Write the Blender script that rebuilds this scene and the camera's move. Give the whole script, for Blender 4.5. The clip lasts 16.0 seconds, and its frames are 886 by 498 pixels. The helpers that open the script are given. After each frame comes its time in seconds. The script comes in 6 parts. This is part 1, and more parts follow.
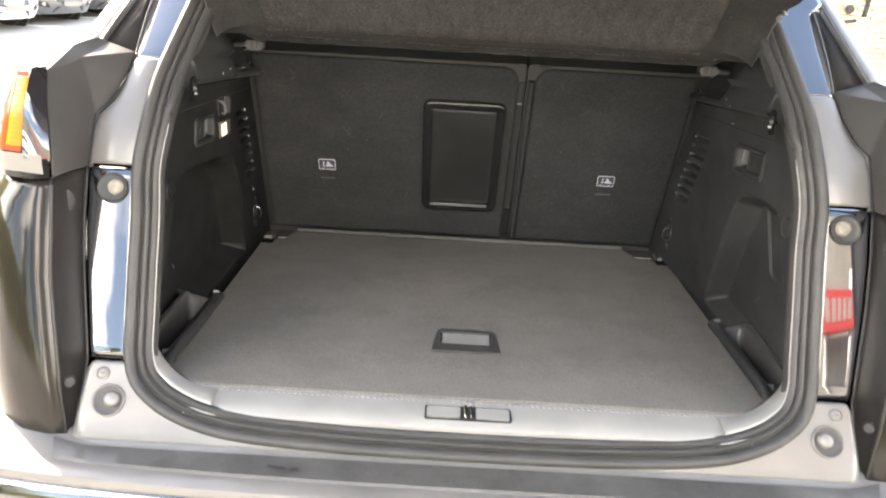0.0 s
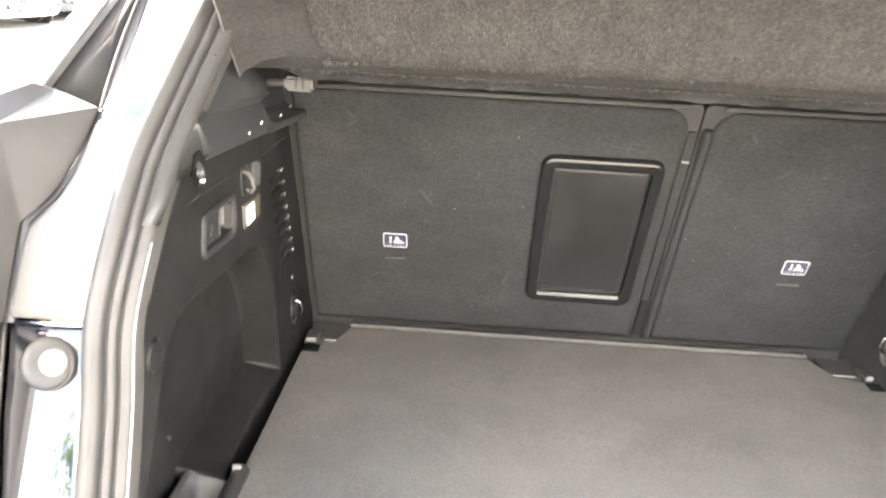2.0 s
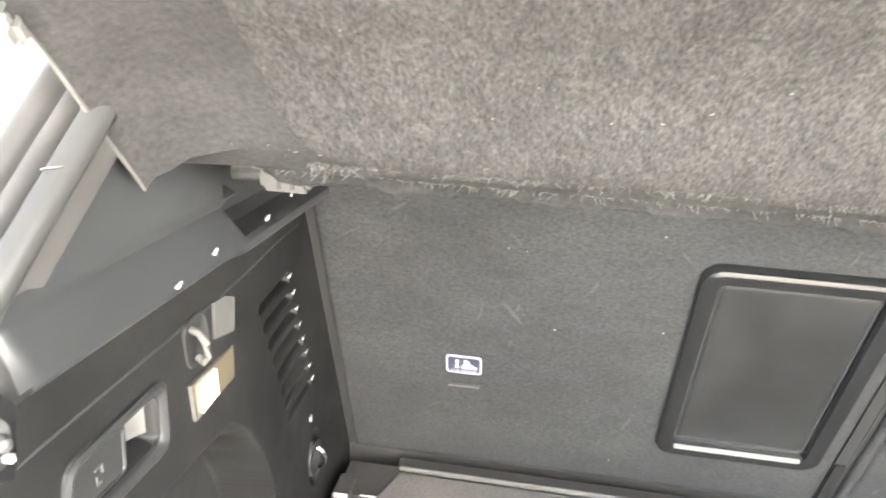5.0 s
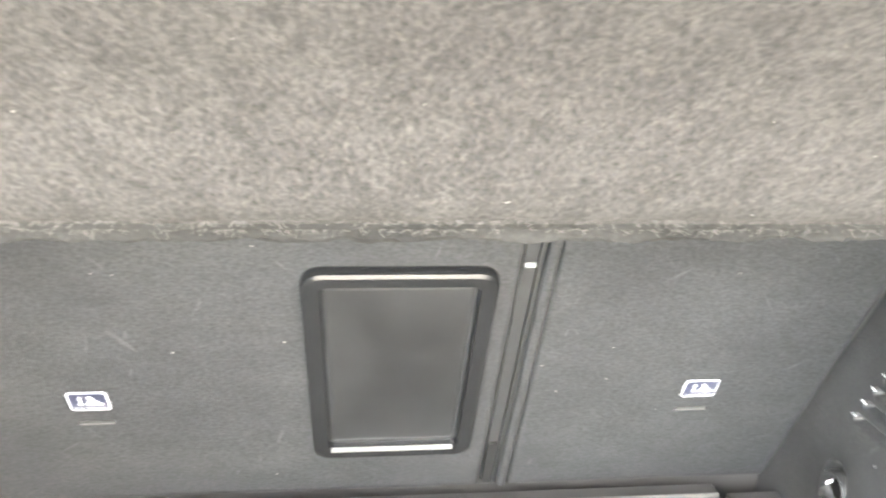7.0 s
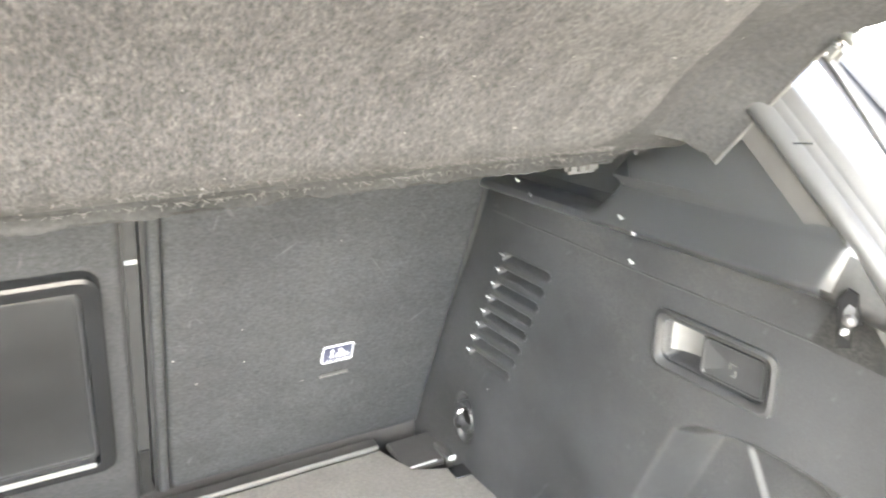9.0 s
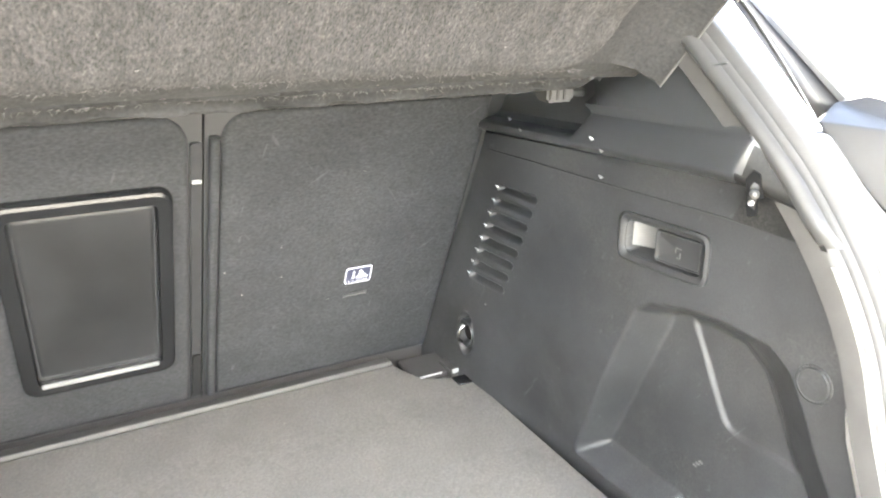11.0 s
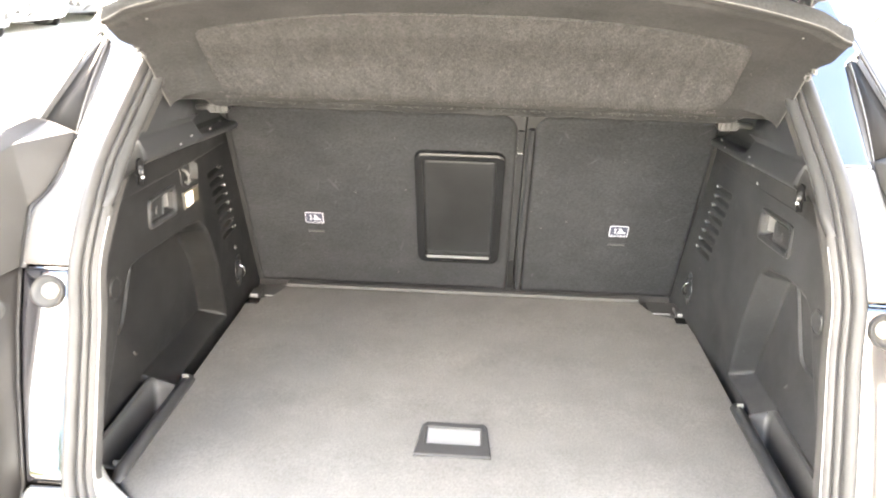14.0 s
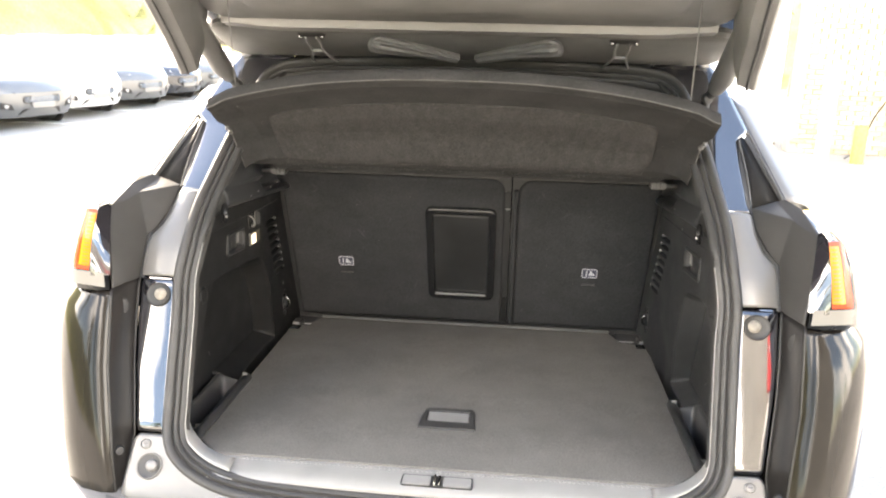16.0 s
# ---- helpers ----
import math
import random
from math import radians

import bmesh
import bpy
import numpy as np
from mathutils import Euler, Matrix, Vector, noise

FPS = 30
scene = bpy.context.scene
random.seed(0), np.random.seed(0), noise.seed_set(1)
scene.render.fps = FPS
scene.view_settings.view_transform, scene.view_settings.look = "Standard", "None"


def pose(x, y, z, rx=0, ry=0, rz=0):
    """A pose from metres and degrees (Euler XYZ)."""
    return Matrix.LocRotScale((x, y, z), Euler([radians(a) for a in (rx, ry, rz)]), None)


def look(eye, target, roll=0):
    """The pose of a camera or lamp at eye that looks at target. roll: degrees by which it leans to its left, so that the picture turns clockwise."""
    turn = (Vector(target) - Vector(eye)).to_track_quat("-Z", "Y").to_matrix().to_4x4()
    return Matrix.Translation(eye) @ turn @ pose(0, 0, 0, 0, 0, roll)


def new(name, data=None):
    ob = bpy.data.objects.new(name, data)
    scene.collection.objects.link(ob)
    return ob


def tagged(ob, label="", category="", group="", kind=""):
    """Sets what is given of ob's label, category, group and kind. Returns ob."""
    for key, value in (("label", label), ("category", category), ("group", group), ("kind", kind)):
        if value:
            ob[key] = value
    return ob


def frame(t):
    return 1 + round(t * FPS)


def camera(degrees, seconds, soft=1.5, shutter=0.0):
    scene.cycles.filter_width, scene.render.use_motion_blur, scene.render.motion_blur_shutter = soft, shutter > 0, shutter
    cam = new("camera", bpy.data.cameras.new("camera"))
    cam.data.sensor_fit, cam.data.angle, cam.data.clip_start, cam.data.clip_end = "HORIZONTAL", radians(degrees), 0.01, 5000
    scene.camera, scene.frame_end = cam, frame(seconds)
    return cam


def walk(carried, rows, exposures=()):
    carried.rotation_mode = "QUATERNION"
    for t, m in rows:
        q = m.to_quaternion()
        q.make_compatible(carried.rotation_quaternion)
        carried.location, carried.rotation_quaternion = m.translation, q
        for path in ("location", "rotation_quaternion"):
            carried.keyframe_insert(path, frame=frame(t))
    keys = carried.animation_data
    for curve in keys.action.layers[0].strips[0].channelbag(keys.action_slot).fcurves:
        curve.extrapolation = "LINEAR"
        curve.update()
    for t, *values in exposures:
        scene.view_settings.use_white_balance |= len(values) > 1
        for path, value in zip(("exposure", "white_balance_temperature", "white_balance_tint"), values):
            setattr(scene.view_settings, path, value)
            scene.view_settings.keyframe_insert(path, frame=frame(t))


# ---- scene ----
cam = camera(60.7, 16.0, soft=2.0, shutter=0.4)
PATH = [
    (0, (-0.059, -1.298, 1.478), (-0.06, 0.577, 0.782), 3.3),
    (0.5, (-0.079, -1.14, 1.464), (-0.103, 0.733, 0.763), 3.3),
    (1, (-0.175, -0.982, 1.47), (-0.21, 0.891, 0.768), 3.1),
    (1.5, (-0.238, -0.827, 1.451), (-0.289, 1.043, 0.745), 3.1),
    (2, (-0.252, -0.642, 1.466), (-0.316, 1.226, 0.754), 3.1),
    (2.5, (-0.266, -0.5, 1.461), (-0.394, 1.363, 0.745), 2.9),
    (3, (-0.317, -0.386, 1.447), (-0.546, 1.466, 0.727), 2.7),
    (3.2, (-0.345, -0.34, 1.442), (-0.596, 1.509, 0.724), 2.7),
    (5.3, (-0.266, -0.109, 1.474), (-0.546, 1.721, 0.717), 2.3),
    (5.5, (-0.237, -0.098, 1.476), (-0.501, 1.735, 0.72), 2.3),
    (6, (-0.176, -0.084, 1.476), (-0.334, 1.763, 0.725), 2.3),
    (6.5, (-0.117, -0.08, 1.48), (-0.099, 1.774, 0.732), 2.3),
    (7, (-0.069, -0.08, 1.478), (0.152, 1.764, 0.734), 2.4),
    (7.5, (-0.029, -0.086, 1.474), (0.388, 1.725, 0.735), 2.5),
    (8, (0.002, -0.103, 1.478), (0.605, 1.657, 0.744), 2.4),
    (8.5, (0.025, -0.126, 1.481), (0.798, 1.568, 0.751), 2.3),
    (9, (0.037, -0.152, 1.478), (0.96, 1.468, 0.754), 2.1),
    (9.2, (0.037, -0.162, 1.476), (1.015, 1.426, 0.753), 2.1),
    (11.3, (-0.1, -0.397, 1.449), (0.808, 1.23, 0.723), 1.8),
    (11.5, (-0.11, -0.448, 1.459), (0.669, 1.243, 0.729), 1.8),
    (12, (-0.134, -0.611, 1.496), (0.397, 1.172, 0.764), 1.8),
    (12.5, (-0.132, -0.741, 1.53), (0.229, 1.083, 0.793), 1.7),
    (13, (-0.075, -0.854, 1.553), (0.114, 0.994, 0.813), 1.6),
    (13.5, (-0.007, -0.96, 1.582), (0.006, 0.897, 0.839), 1.5),
    (14, (0.032, -1.066, 1.606), (-0.065, 0.787, 0.861), 1.4),
    (14.5, (0.006, -1.222, 1.623), (-0.12, 0.63, 0.878), 1.4),
    (15, (0.011, -1.356, 1.643), (-0.133, 0.499, 0.91), 1.4),
    (15.5, (0.074, -1.466, 1.662), (-0.084, 0.419, 1.013), 1.4),
    (16, (0.131, -1.55, 1.653), (-0.048, 0.367, 1.111), 1.3),
]
STOPS = [(0, 3.72), (1.0, 4.76), (2.0, 5.22), (2.5, 5.41), (3.0, 5.48), (5.3, 6.07), (7.0, 6.27), (9.0, 6.09), (11.3, 5.80), (12.5, 5.95), (13.5, 5.63), (14.0, 5.41), (14.5, 4.93), (15.0, 4.35), (15.5, 4.03), (16.0, 3.80)]
EXPOSURES = [(t, stops, *((7350, 10) if 5 < t < 12 else (7900, 12.5))) for t, stops in STOPS]
walk(cam, [(t, look(eye, target, roll)) for t, eye, target, roll in PATH], EXPOSURES)

# ---- world and sun ----
SUN = Vector((-0.62, 0.55, 0.56)).normalized()
world = bpy.data.worlds.new("sky")
scene.world = world
world.use_nodes = True
wn, wl = world.node_tree.nodes, world.node_tree.links
sky = wn.new("ShaderNodeTexSky")
sky.sky_type, sky.sun_disc = "NISHITA", False
sky.sun_elevation = math.asin(SUN.z)
sky.sun_rotation = math.atan2(SUN.x, SUN.y)
cloud = wn.new("ShaderNodeTexNoise")
cloud.inputs["Scale"].default_value, cloud.inputs["Detail"].default_value = 2.6, 6.0
ramp = wn.new("ShaderNodeValToRGB")
ramp.color_ramp.elements[0].position, ramp.color_ramp.elements[1].position = 0.49, 0.62
mixw = wn.new("ShaderNodeMix")
mixw.data_type = "RGBA"
mixw.inputs["B"].default_value = (15.0, 15.0, 15.3, 1)
coord = wn.new("ShaderNodeTexCoord")
wl.new(coord.outputs["Generated"], cloud.inputs["Vector"])
wl.new(cloud.outputs["Fac"], ramp.inputs["Fac"])
split, clear, fade = wn.new("ShaderNodeSeparateXYZ"), wn.new("ShaderNodeMapRange"), wn.new("ShaderNodeMath")
clear.inputs["From Min"].default_value, clear.inputs["From Max"].default_value = 0.80, 0.50  # clear overhead, cloud lower down
fade.operation = "MULTIPLY"
wl.new(coord.outputs["Generated"], split.inputs["Vector"])
wl.new(split.outputs["Z"], clear.inputs["Value"])
wl.new(ramp.outputs["Color"], fade.inputs[0]), wl.new(clear.outputs["Result"], fade.inputs[1])
wl.new(fade.outputs[0], mixw.inputs["Factor"])
wl.new(sky.outputs["Color"], mixw.inputs["A"])
wl.new(mixw.outputs["Result"], wn["Background"].inputs["Color"])
wn["Background"].inputs["Strength"].default_value = 0.12
sun_data = bpy.data.lights.new("sun", "SUN")
sun_data.energy, sun_data.angle, sun_data.color = 4.0, radians(0.6), (1.0, 0.95, 0.87)
sun = new("sun", sun_data)
sun.matrix_world = look(SUN * 30, (0, 0, 0))


# ---- materials ----
def material(name, base, rough=0.5, metal=0.0, grain=0.0, grain_scale=300.0, stain=0.0, stain_scale=6.0, bump=0.0, bump_scale=400.0,
             coat=0.0, spec=0.5, stretch=(1, 1, 1), dust=0.0, dust_scale=3.0, rough_var=0.0, scratch=0.0, coat_ior=1.5):
    m = bpy.data.materials.new(name)
    m.use_nodes = True
    n, l = m.node_tree.nodes, m.node_tree.links
    b = n["Principled BSDF"]
    b.inputs["Roughness"].default_value, b.inputs["Metallic"].default_value = rough, metal
    b.inputs["Coat Weight"].default_value, b.inputs["Specular IOR Level"].default_value = coat, spec
    b.inputs["Coat Roughness"].default_value, b.inputs["Coat IOR"].default_value = 0.03, coat_ior
    b.inputs["Base Color"].default_value = (*base, 1)
    tc = n.new("ShaderNodeTexCoord")
    mp = n.new("ShaderNodeMapping")
    mp.inputs["Scale"].default_value = stretch
    l.new(tc.outputs["Object"], mp.inputs["Vector"])

    def tex(scale, detail=4.0, roughness=0.6):
        t = n.new("ShaderNodeTexNoise")
        t.inputs["Scale"].default_value, t.inputs["Detail"].default_value, t.inputs["Roughness"].default_value = scale, detail, roughness
        l.new(mp.outputs["Vector"], t.inputs["Vector"])
        return t.outputs["Fac"]

    if grain or stain:
        total = None
        for amount, scale in ((grain, grain_scale), (stain, stain_scale)):
            if not amount:
                continue
            r = n.new("ShaderNodeMapRange")
            r.inputs["From Min"].default_value, r.inputs["From Max"].default_value = 0.28, 0.72
            r.inputs["To Min"].default_value, r.inputs["To Max"].default_value = 1 - amount, 1 + amount
            l.new(tex(scale), r.inputs["Value"])
            if total is None:
                total = r.outputs["Result"]
            else:
                q = n.new("ShaderNodeMath")
                q.operation = "MULTIPLY"
                l.new(total, q.inputs[0]), l.new(r.outputs["Result"], q.inputs[1])
                total = q.outputs[0]
        v = n.new("ShaderNodeVectorMath")
        v.operation = "SCALE"
        v.inputs[0].default_value = base
        l.new(total, v.inputs["Scale"])
        l.new(v.outputs["Vector"], b.inputs["Base Color"])
    if dust:
        # pale dust in soft patches, broken up by fine speckle
        r = n.new("ShaderNodeMapRange")
        r.inputs["From Min"].default_value, r.inputs["From Max"].default_value, r.inputs["To Max"].default_value = 0.48, 0.72, dust
        l.new(tex(dust_scale, 5.0, 0.65), r.inputs["Value"])
        f = n.new("ShaderNodeMapRange")
        f.inputs["From Min"].default_value, f.inputs["From Max"].default_value = 0.40, 0.62
        l.new(tex(350.0, 3.0), f.inputs["Value"])
        q = n.new("ShaderNodeMath")
        q.operation = "MULTIPLY"
        l.new(r.outputs["Result"], q.inputs[0]), l.new(f.outputs["Result"], q.inputs[1])
        mx = n.new("ShaderNodeMix")
        mx.data_type = "RGBA"
        mx.inputs["A"].default_value, mx.inputs["B"].default_value = (*base, 1), (0.11, 0.105, 0.095, 1)
        if grain or stain:
            l.new(v.outputs["Vector"], mx.inputs["A"])
        l.new(q.outputs[0], mx.inputs["Factor"])
        l.new(mx.outputs["Result"], b.inputs["Base Color"])
    if scratch:
        # thin pale scuffs and creases, in a few directions
        last = b.inputs["Base Color"].links[0].from_socket
        for turn, size in ((0.6, (9, 90, 90)), (1.3, (8, 110, 110)), (-0.9, (10, 100, 100))):
            v0, w = n.new("ShaderNodeMapping"), n.new("ShaderNodeMapping")
            v0.inputs["Rotation"].default_value, w.inputs["Scale"].default_value = (0, turn, turn * 0.4), size
            l.new(tc.outputs["Object"], v0.inputs["Vector"]), l.new(v0.outputs["Vector"], w.inputs["Vector"])
            t = n.new("ShaderNodeTexNoise")
            t.inputs["Scale"].default_value, t.inputs["Detail"].default_value = 1.0, 1.0
            l.new(w.outputs["Vector"], t.inputs["Vector"])
            r = n.new("ShaderNodeMapRange")
            r.inputs["From Min"].default_value, r.inputs["From Max"].default_value, r.inputs["To Max"].default_value = 0.74, 0.79, scratch
            l.new(t.outputs["Fac"], r.inputs["Value"])
            mx = n.new("ShaderNodeMix")
            mx.data_type = "RGBA"
            mx.inputs["B"].default_value = (*[min(1, q * 2.3 + 0.012) for q in base], 1)
            l.new(last, mx.inputs["A"]), l.new(r.outputs["Result"], mx.inputs["Factor"])
            last = mx.outputs["Result"]
        l.new(last, b.inputs["Base Color"])
    if rough_var:
        r = n.new("ShaderNodeMapRange")
        r.inputs["To Min"].default_value, r.inputs["To Max"].default_value = rough - rough_var, rough + rough_var
        l.new(tex(14.0), r.inputs["Value"])
        l.new(r.outputs["Result"], b.inputs["Roughness"])
    if bump:
        k = n.new("ShaderNodeBump")
        k.inputs["Strength"].default_value, k.inputs["Distance"].default_value = bump, 0.002
        l.new(tex(bump_scale, 5.0), k.inputs["Height"])
        l.new(k.outputs["Normal"], b.inputs["Normal"])
    return m


def glow(name, base, strength):
    m = material(name, base, 0.3)
    b = m.node_tree.nodes["Principled BSDF"]
    b.inputs["Emission Color"].default_value, b.inputs["Emission Strength"].default_value = (*base, 1), strength
    return m


CARPET = material("boot_carpet", (0.098, 0.0940, 0.0872), 0.95, grain=0.22, grain_scale=260, stain=0.11, stain_scale=8, bump=0.3, bump_scale=420, spec=0.15)
SHELF_FELT = material("shelf_felt", (0.0262, 0.0252, 0.0247), 0.97, grain=0.58, grain_scale=250, stain=0.22, stain_scale=22, bump=0.75, bump_scale=300, spec=0.1, stretch=(2.3, 0.9, 0.9), dust=0.34, dust_scale=120)
# lip felt darkened for the shade under the panel's overhang
SHADED_LIP_FELT = material("shaded_lip_felt", (0.016, 0.0157, 0.0154), 0.95, grain=0.35, grain_scale=260, stain=0.3, stain_scale=12, bump=0.4, bump_scale=300, spec=0.1)
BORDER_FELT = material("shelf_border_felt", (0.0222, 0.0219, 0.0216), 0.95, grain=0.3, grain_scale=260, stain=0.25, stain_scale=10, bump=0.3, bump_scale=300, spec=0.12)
PIPING = material("edge_piping", (0.052, 0.050, 0.047), 0.8, stain=0.3, stain_scale=30)
SEAT_FELT = material("seat_felt", (0.0230, 0.0234, 0.0245), 0.95, grain=0.34, grain_scale=300, stain=0.15, stain_scale=16, bump=0.45, bump_scale=330, spec=0.15, stretch=(0.6, 1, 1), scratch=0.26, dust=0.10, dust_scale=9)
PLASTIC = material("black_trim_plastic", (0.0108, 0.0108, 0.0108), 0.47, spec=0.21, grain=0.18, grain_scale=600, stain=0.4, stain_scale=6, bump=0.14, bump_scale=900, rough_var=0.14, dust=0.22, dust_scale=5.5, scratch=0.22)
# right trim: dust, and a base lightened for the stronger light there
LIT_DUSTY_PLASTIC = material("lit_dusty_trim_plastic", (0.0212, 0.0217, 0.0225), 0.48, spec=0.3, grain=0.2, grain_scale=420, stain=0.45, stain_scale=6, bump=0.16, bump_scale=700, rough_var=0.10, scratch=0.34, dust=0.27, dust_scale=5)
PLASTIC_SMOOTH = material("smooth_black_plastic", (0.0075, 0.0078, 0.0083), 0.25, stain=0.25, stain_scale=5)
HATCH_PLASTIC = material("hatch_door_plastic", (0.0115, 0.0118, 0.0122), 0.42, stain=0.45, stain_scale=9, bump=0.05, bump_scale=800, rough_var=0.1)
# the sky's sheen on the sill's dark plastic is put in as grey
SILL_PLASTIC = material("sill_plastic_with_sheen", (0.205, 0.200, 0.190), 0.44, stain=0.10, stain_scale=8, bump=0.05, bump_scale=800, rough_var=0.08)
UPPER_PLASTIC = material("smooth_upper_trim_plastic", (0.0205, 0.0215, 0.0228), 0.38, spec=1.0, stain=0.12, stain_scale=7, bump=0.04, bump_scale=900, rough_var=0.035)
GREY_TRIM = material("grey_pillar_trim", (0.034, 0.034, 0.0335), 0.34, spec=0.25, stain=0.12, stain_scale=10, bump=0.05, bump_scale=700)
CLADDING = material("grained_cladding_plastic", (0.030, 0.029, 0.028), 0.58, spec=0.28, stain=0.2, stain_scale=8, bump=0.12, bump_scale=900, rough_var=0.08)
STEP_PAD = material("scuffed_step_pad", (0.048, 0.047, 0.045), 0.5, stain=0.4, stain_scale=11, bump=0.12, bump_scale=500, rough_var=0.12, dust=0.5, dust_scale=12)
RUBBER = material("rubber_seal", (0.041, 0.040, 0.0385), 0.45, stain=0.15, stain_scale=20, bump=0.06, bump_scale=300, spec=0.25)
BLACK_RUBBER = material("black_rubber", (0.02, 0.02, 0.02), 0.55, bump=0.1)
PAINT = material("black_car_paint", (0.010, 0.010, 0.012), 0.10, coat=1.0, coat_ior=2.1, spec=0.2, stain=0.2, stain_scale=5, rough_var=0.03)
BUMPER_PAINT = material("black_bumper_paint", (0.012, 0.0105, 0.009), 0.09, spec=0.26, stain=0.25, stain_scale=4, rough_var=0.03)
RETURN_PAINT = material("dull_black_paint", (0.012, 0.011, 0.0105), 0.33, spec=0.3, stain=0.3, stain_scale=9, rough_var=0.045)
GATE_TRIM = material("grey_tailgate_trim", (0.115, 0.113, 0.109), 0.5, stain=0.25, stain_scale=6, bump=0.12, bump_scale=700, rough_var=0.1, dust=0.2)
SLEEVE = material("ribbed_sleeve_rubber", (0.105, 0.104, 0.102), 0.5, stain=0.2, stain_scale=40)
RED_SIGN = material("red_sign_board", (0.36, 0.02, 0.02), 0.5)
# satin grey; on the black pillar and side panels it holds painted reflections
PAINT_SATIN = material("satin_grey_and_reflection", (0.108, 0.104, 0.098), 0.34, coat=0.3, stain=0.14, stain_scale=5, rough_var=0.05)
GLASS_DARK = material("privacy_glass", (0.010, 0.011, 0.012), 0.06, spec=0.14)
GLASS_SHADED = material("shaded_privacy_glass", (0.012, 0.0115, 0.011), 0.4, spec=0.04, stain=0.2, stain_scale=6)
CHROME = material("bright_steel", (0.45, 0.45, 0.44), 0.25, metal=1.0)
# pale colour that stands for glints and slits of light
GLINT_PALE = material("painted_glint", (0.42, 0.42, 0.415), 0.4)
PALE = material("pale_plastic", (0.22, 0.22, 0.215), 0.4)
PALE_GREY = material("pale_grey_plastic", (0.15, 0.15, 0.145), 0.36, stain=0.1)
GREY_CLIP = material("grey_clip_plastic", (0.07, 0.068, 0.065), 0.5, stain=0.1, stain_scale=60)
LENS_AMBER = material("amber_lens", (0.62, 0.17, 0.010), 0.2, spec=0.3)
LENS_RED = material("red_lens", (0.42, 0.035, 0.010), 0.2, spec=0.3)
SMOKED = material("smoked_lens", (0.014, 0.013, 0.016), 0.05, spec=0.6, coat=1.0, coat_ior=1.7)
LENS_SLAT = material("dark_lens_slat", (0.30, 0.075, 0.006), 0.3)
LOWER_LENS = material("pale_lower_lens", (0.10, 0.098, 0.090), 0.15, coat=0.6)
# pale plastic; on the dark finger scoop it stands for reflected light
SCOOP = material("pale_plastic_scoop_sheen", (0.085, 0.083, 0.079), 0.42, stain=0.15, stain_scale=30)
HANDLE_PLASTIC = material("handle_plastic", (0.020, 0.0202, 0.0205), 0.42, spec=0.35, stain=0.2, stain_scale=30, bump=0.1, bump_scale=900)
# the trim's plastic again, lightened for the sky light in the pocket
LIT_POCKET = material("lit_pocket_plastic", (0.034, 0.0335, 0.0325), 0.45, stain=0.2, stain_scale=14, bump=0.1, bump_scale=800)
SLOT = material("dark_slot_plastic", (0.004, 0.004, 0.0042), 0.8, spec=0.08, stain=0.3, stain_scale=40)
DISH = material("shaded_buffer_dish", (0.022, 0.021, 0.019), 0.5, stain=0.2, stain_scale=30)
DIRT = material("dusty_bumper_rubber", (0.17, 0.155, 0.13), 0.8, grain=0.35, grain_scale=80, bump=0.3, bump_scale=200)
DARK_CLIP = material("dark_clip_plastic", (0.035, 0.034, 0.033), 0.45, stain=0.1, stain_scale=60)
FUZZ = material("felt_fuzz", (0.046, 0.044, 0.041), 0.95)
YELLOW_TAG = material("yellow_tag", (0.42, 0.38, 0.14), 0.6)
LINT = material("lint", (0.13, 0.125, 0.113), 0.9)
NAVY = material("sticker_ink", (0.02, 0.022, 0.04), 0.35)
STICKER_WHITE = material("sticker_white", (0.42, 0.42, 0.44), 0.4)
LAMP_LENS = glow("courtesy_lamp_lens", (0.050, 0.042, 0.028), 0.05)
LAMP_BULB = glow("courtesy_lamp_bulb", (1.0, 0.88, 0.66), 0.2)
ASPHALT = material("worn_asphalt", (0.29, 0.277, 0.255), 0.9, grain=0.3, grain_scale=60, stain=0.22, stain_scale=0.35, bump=0.4, bump_scale=120)
YELLOW_PAINT = material("yellow_road_paint", (0.50, 0.40, 0.09), 0.8, grain=0.3, grain_scale=30)
WHITE_PAINT = material("white_paint", (0.78, 0.78, 0.76), 0.5, stain=0.1, stain_scale=2)
GRASS = material("dry_grass", (0.20, 0.19, 0.06), 0.95, grain=0.5, grain_scale=12, stain=0.3, stain_scale=0.6)
LEAF = material("foliage", (0.07, 0.11, 0.03), 0.7, grain=0.4, grain_scale=3)
TYRE = material("tyre_rubber", (0.025, 0.025, 0.025), 0.8, bump=0.2, bump_scale=60)
ALLOY = material("alloy", (0.55, 0.55, 0.56), 0.3, metal=0.9)
HEADLIGHT = material("headlight_glass", (0.16, 0.165, 0.18), 0.1, metal=0.4, coat=1.0)
CAR_GLASS = material("sky_reflecting_glass", (0.05, 0.055, 0.06), 0.08, spec=0.6, coat=1.0, coat_ior=2.2)
RENDER_GREY = material("grey_render", (0.20, 0.195, 0.185), 0.9, grain=0.15, grain_scale=30, stain=0.2, stain_scale=1.2, bump=0.2, bump_scale=80)
MORTAR = material("mortar", (0.42, 0.38, 0.30), 0.95, grain=0.2, grain_scale=40)


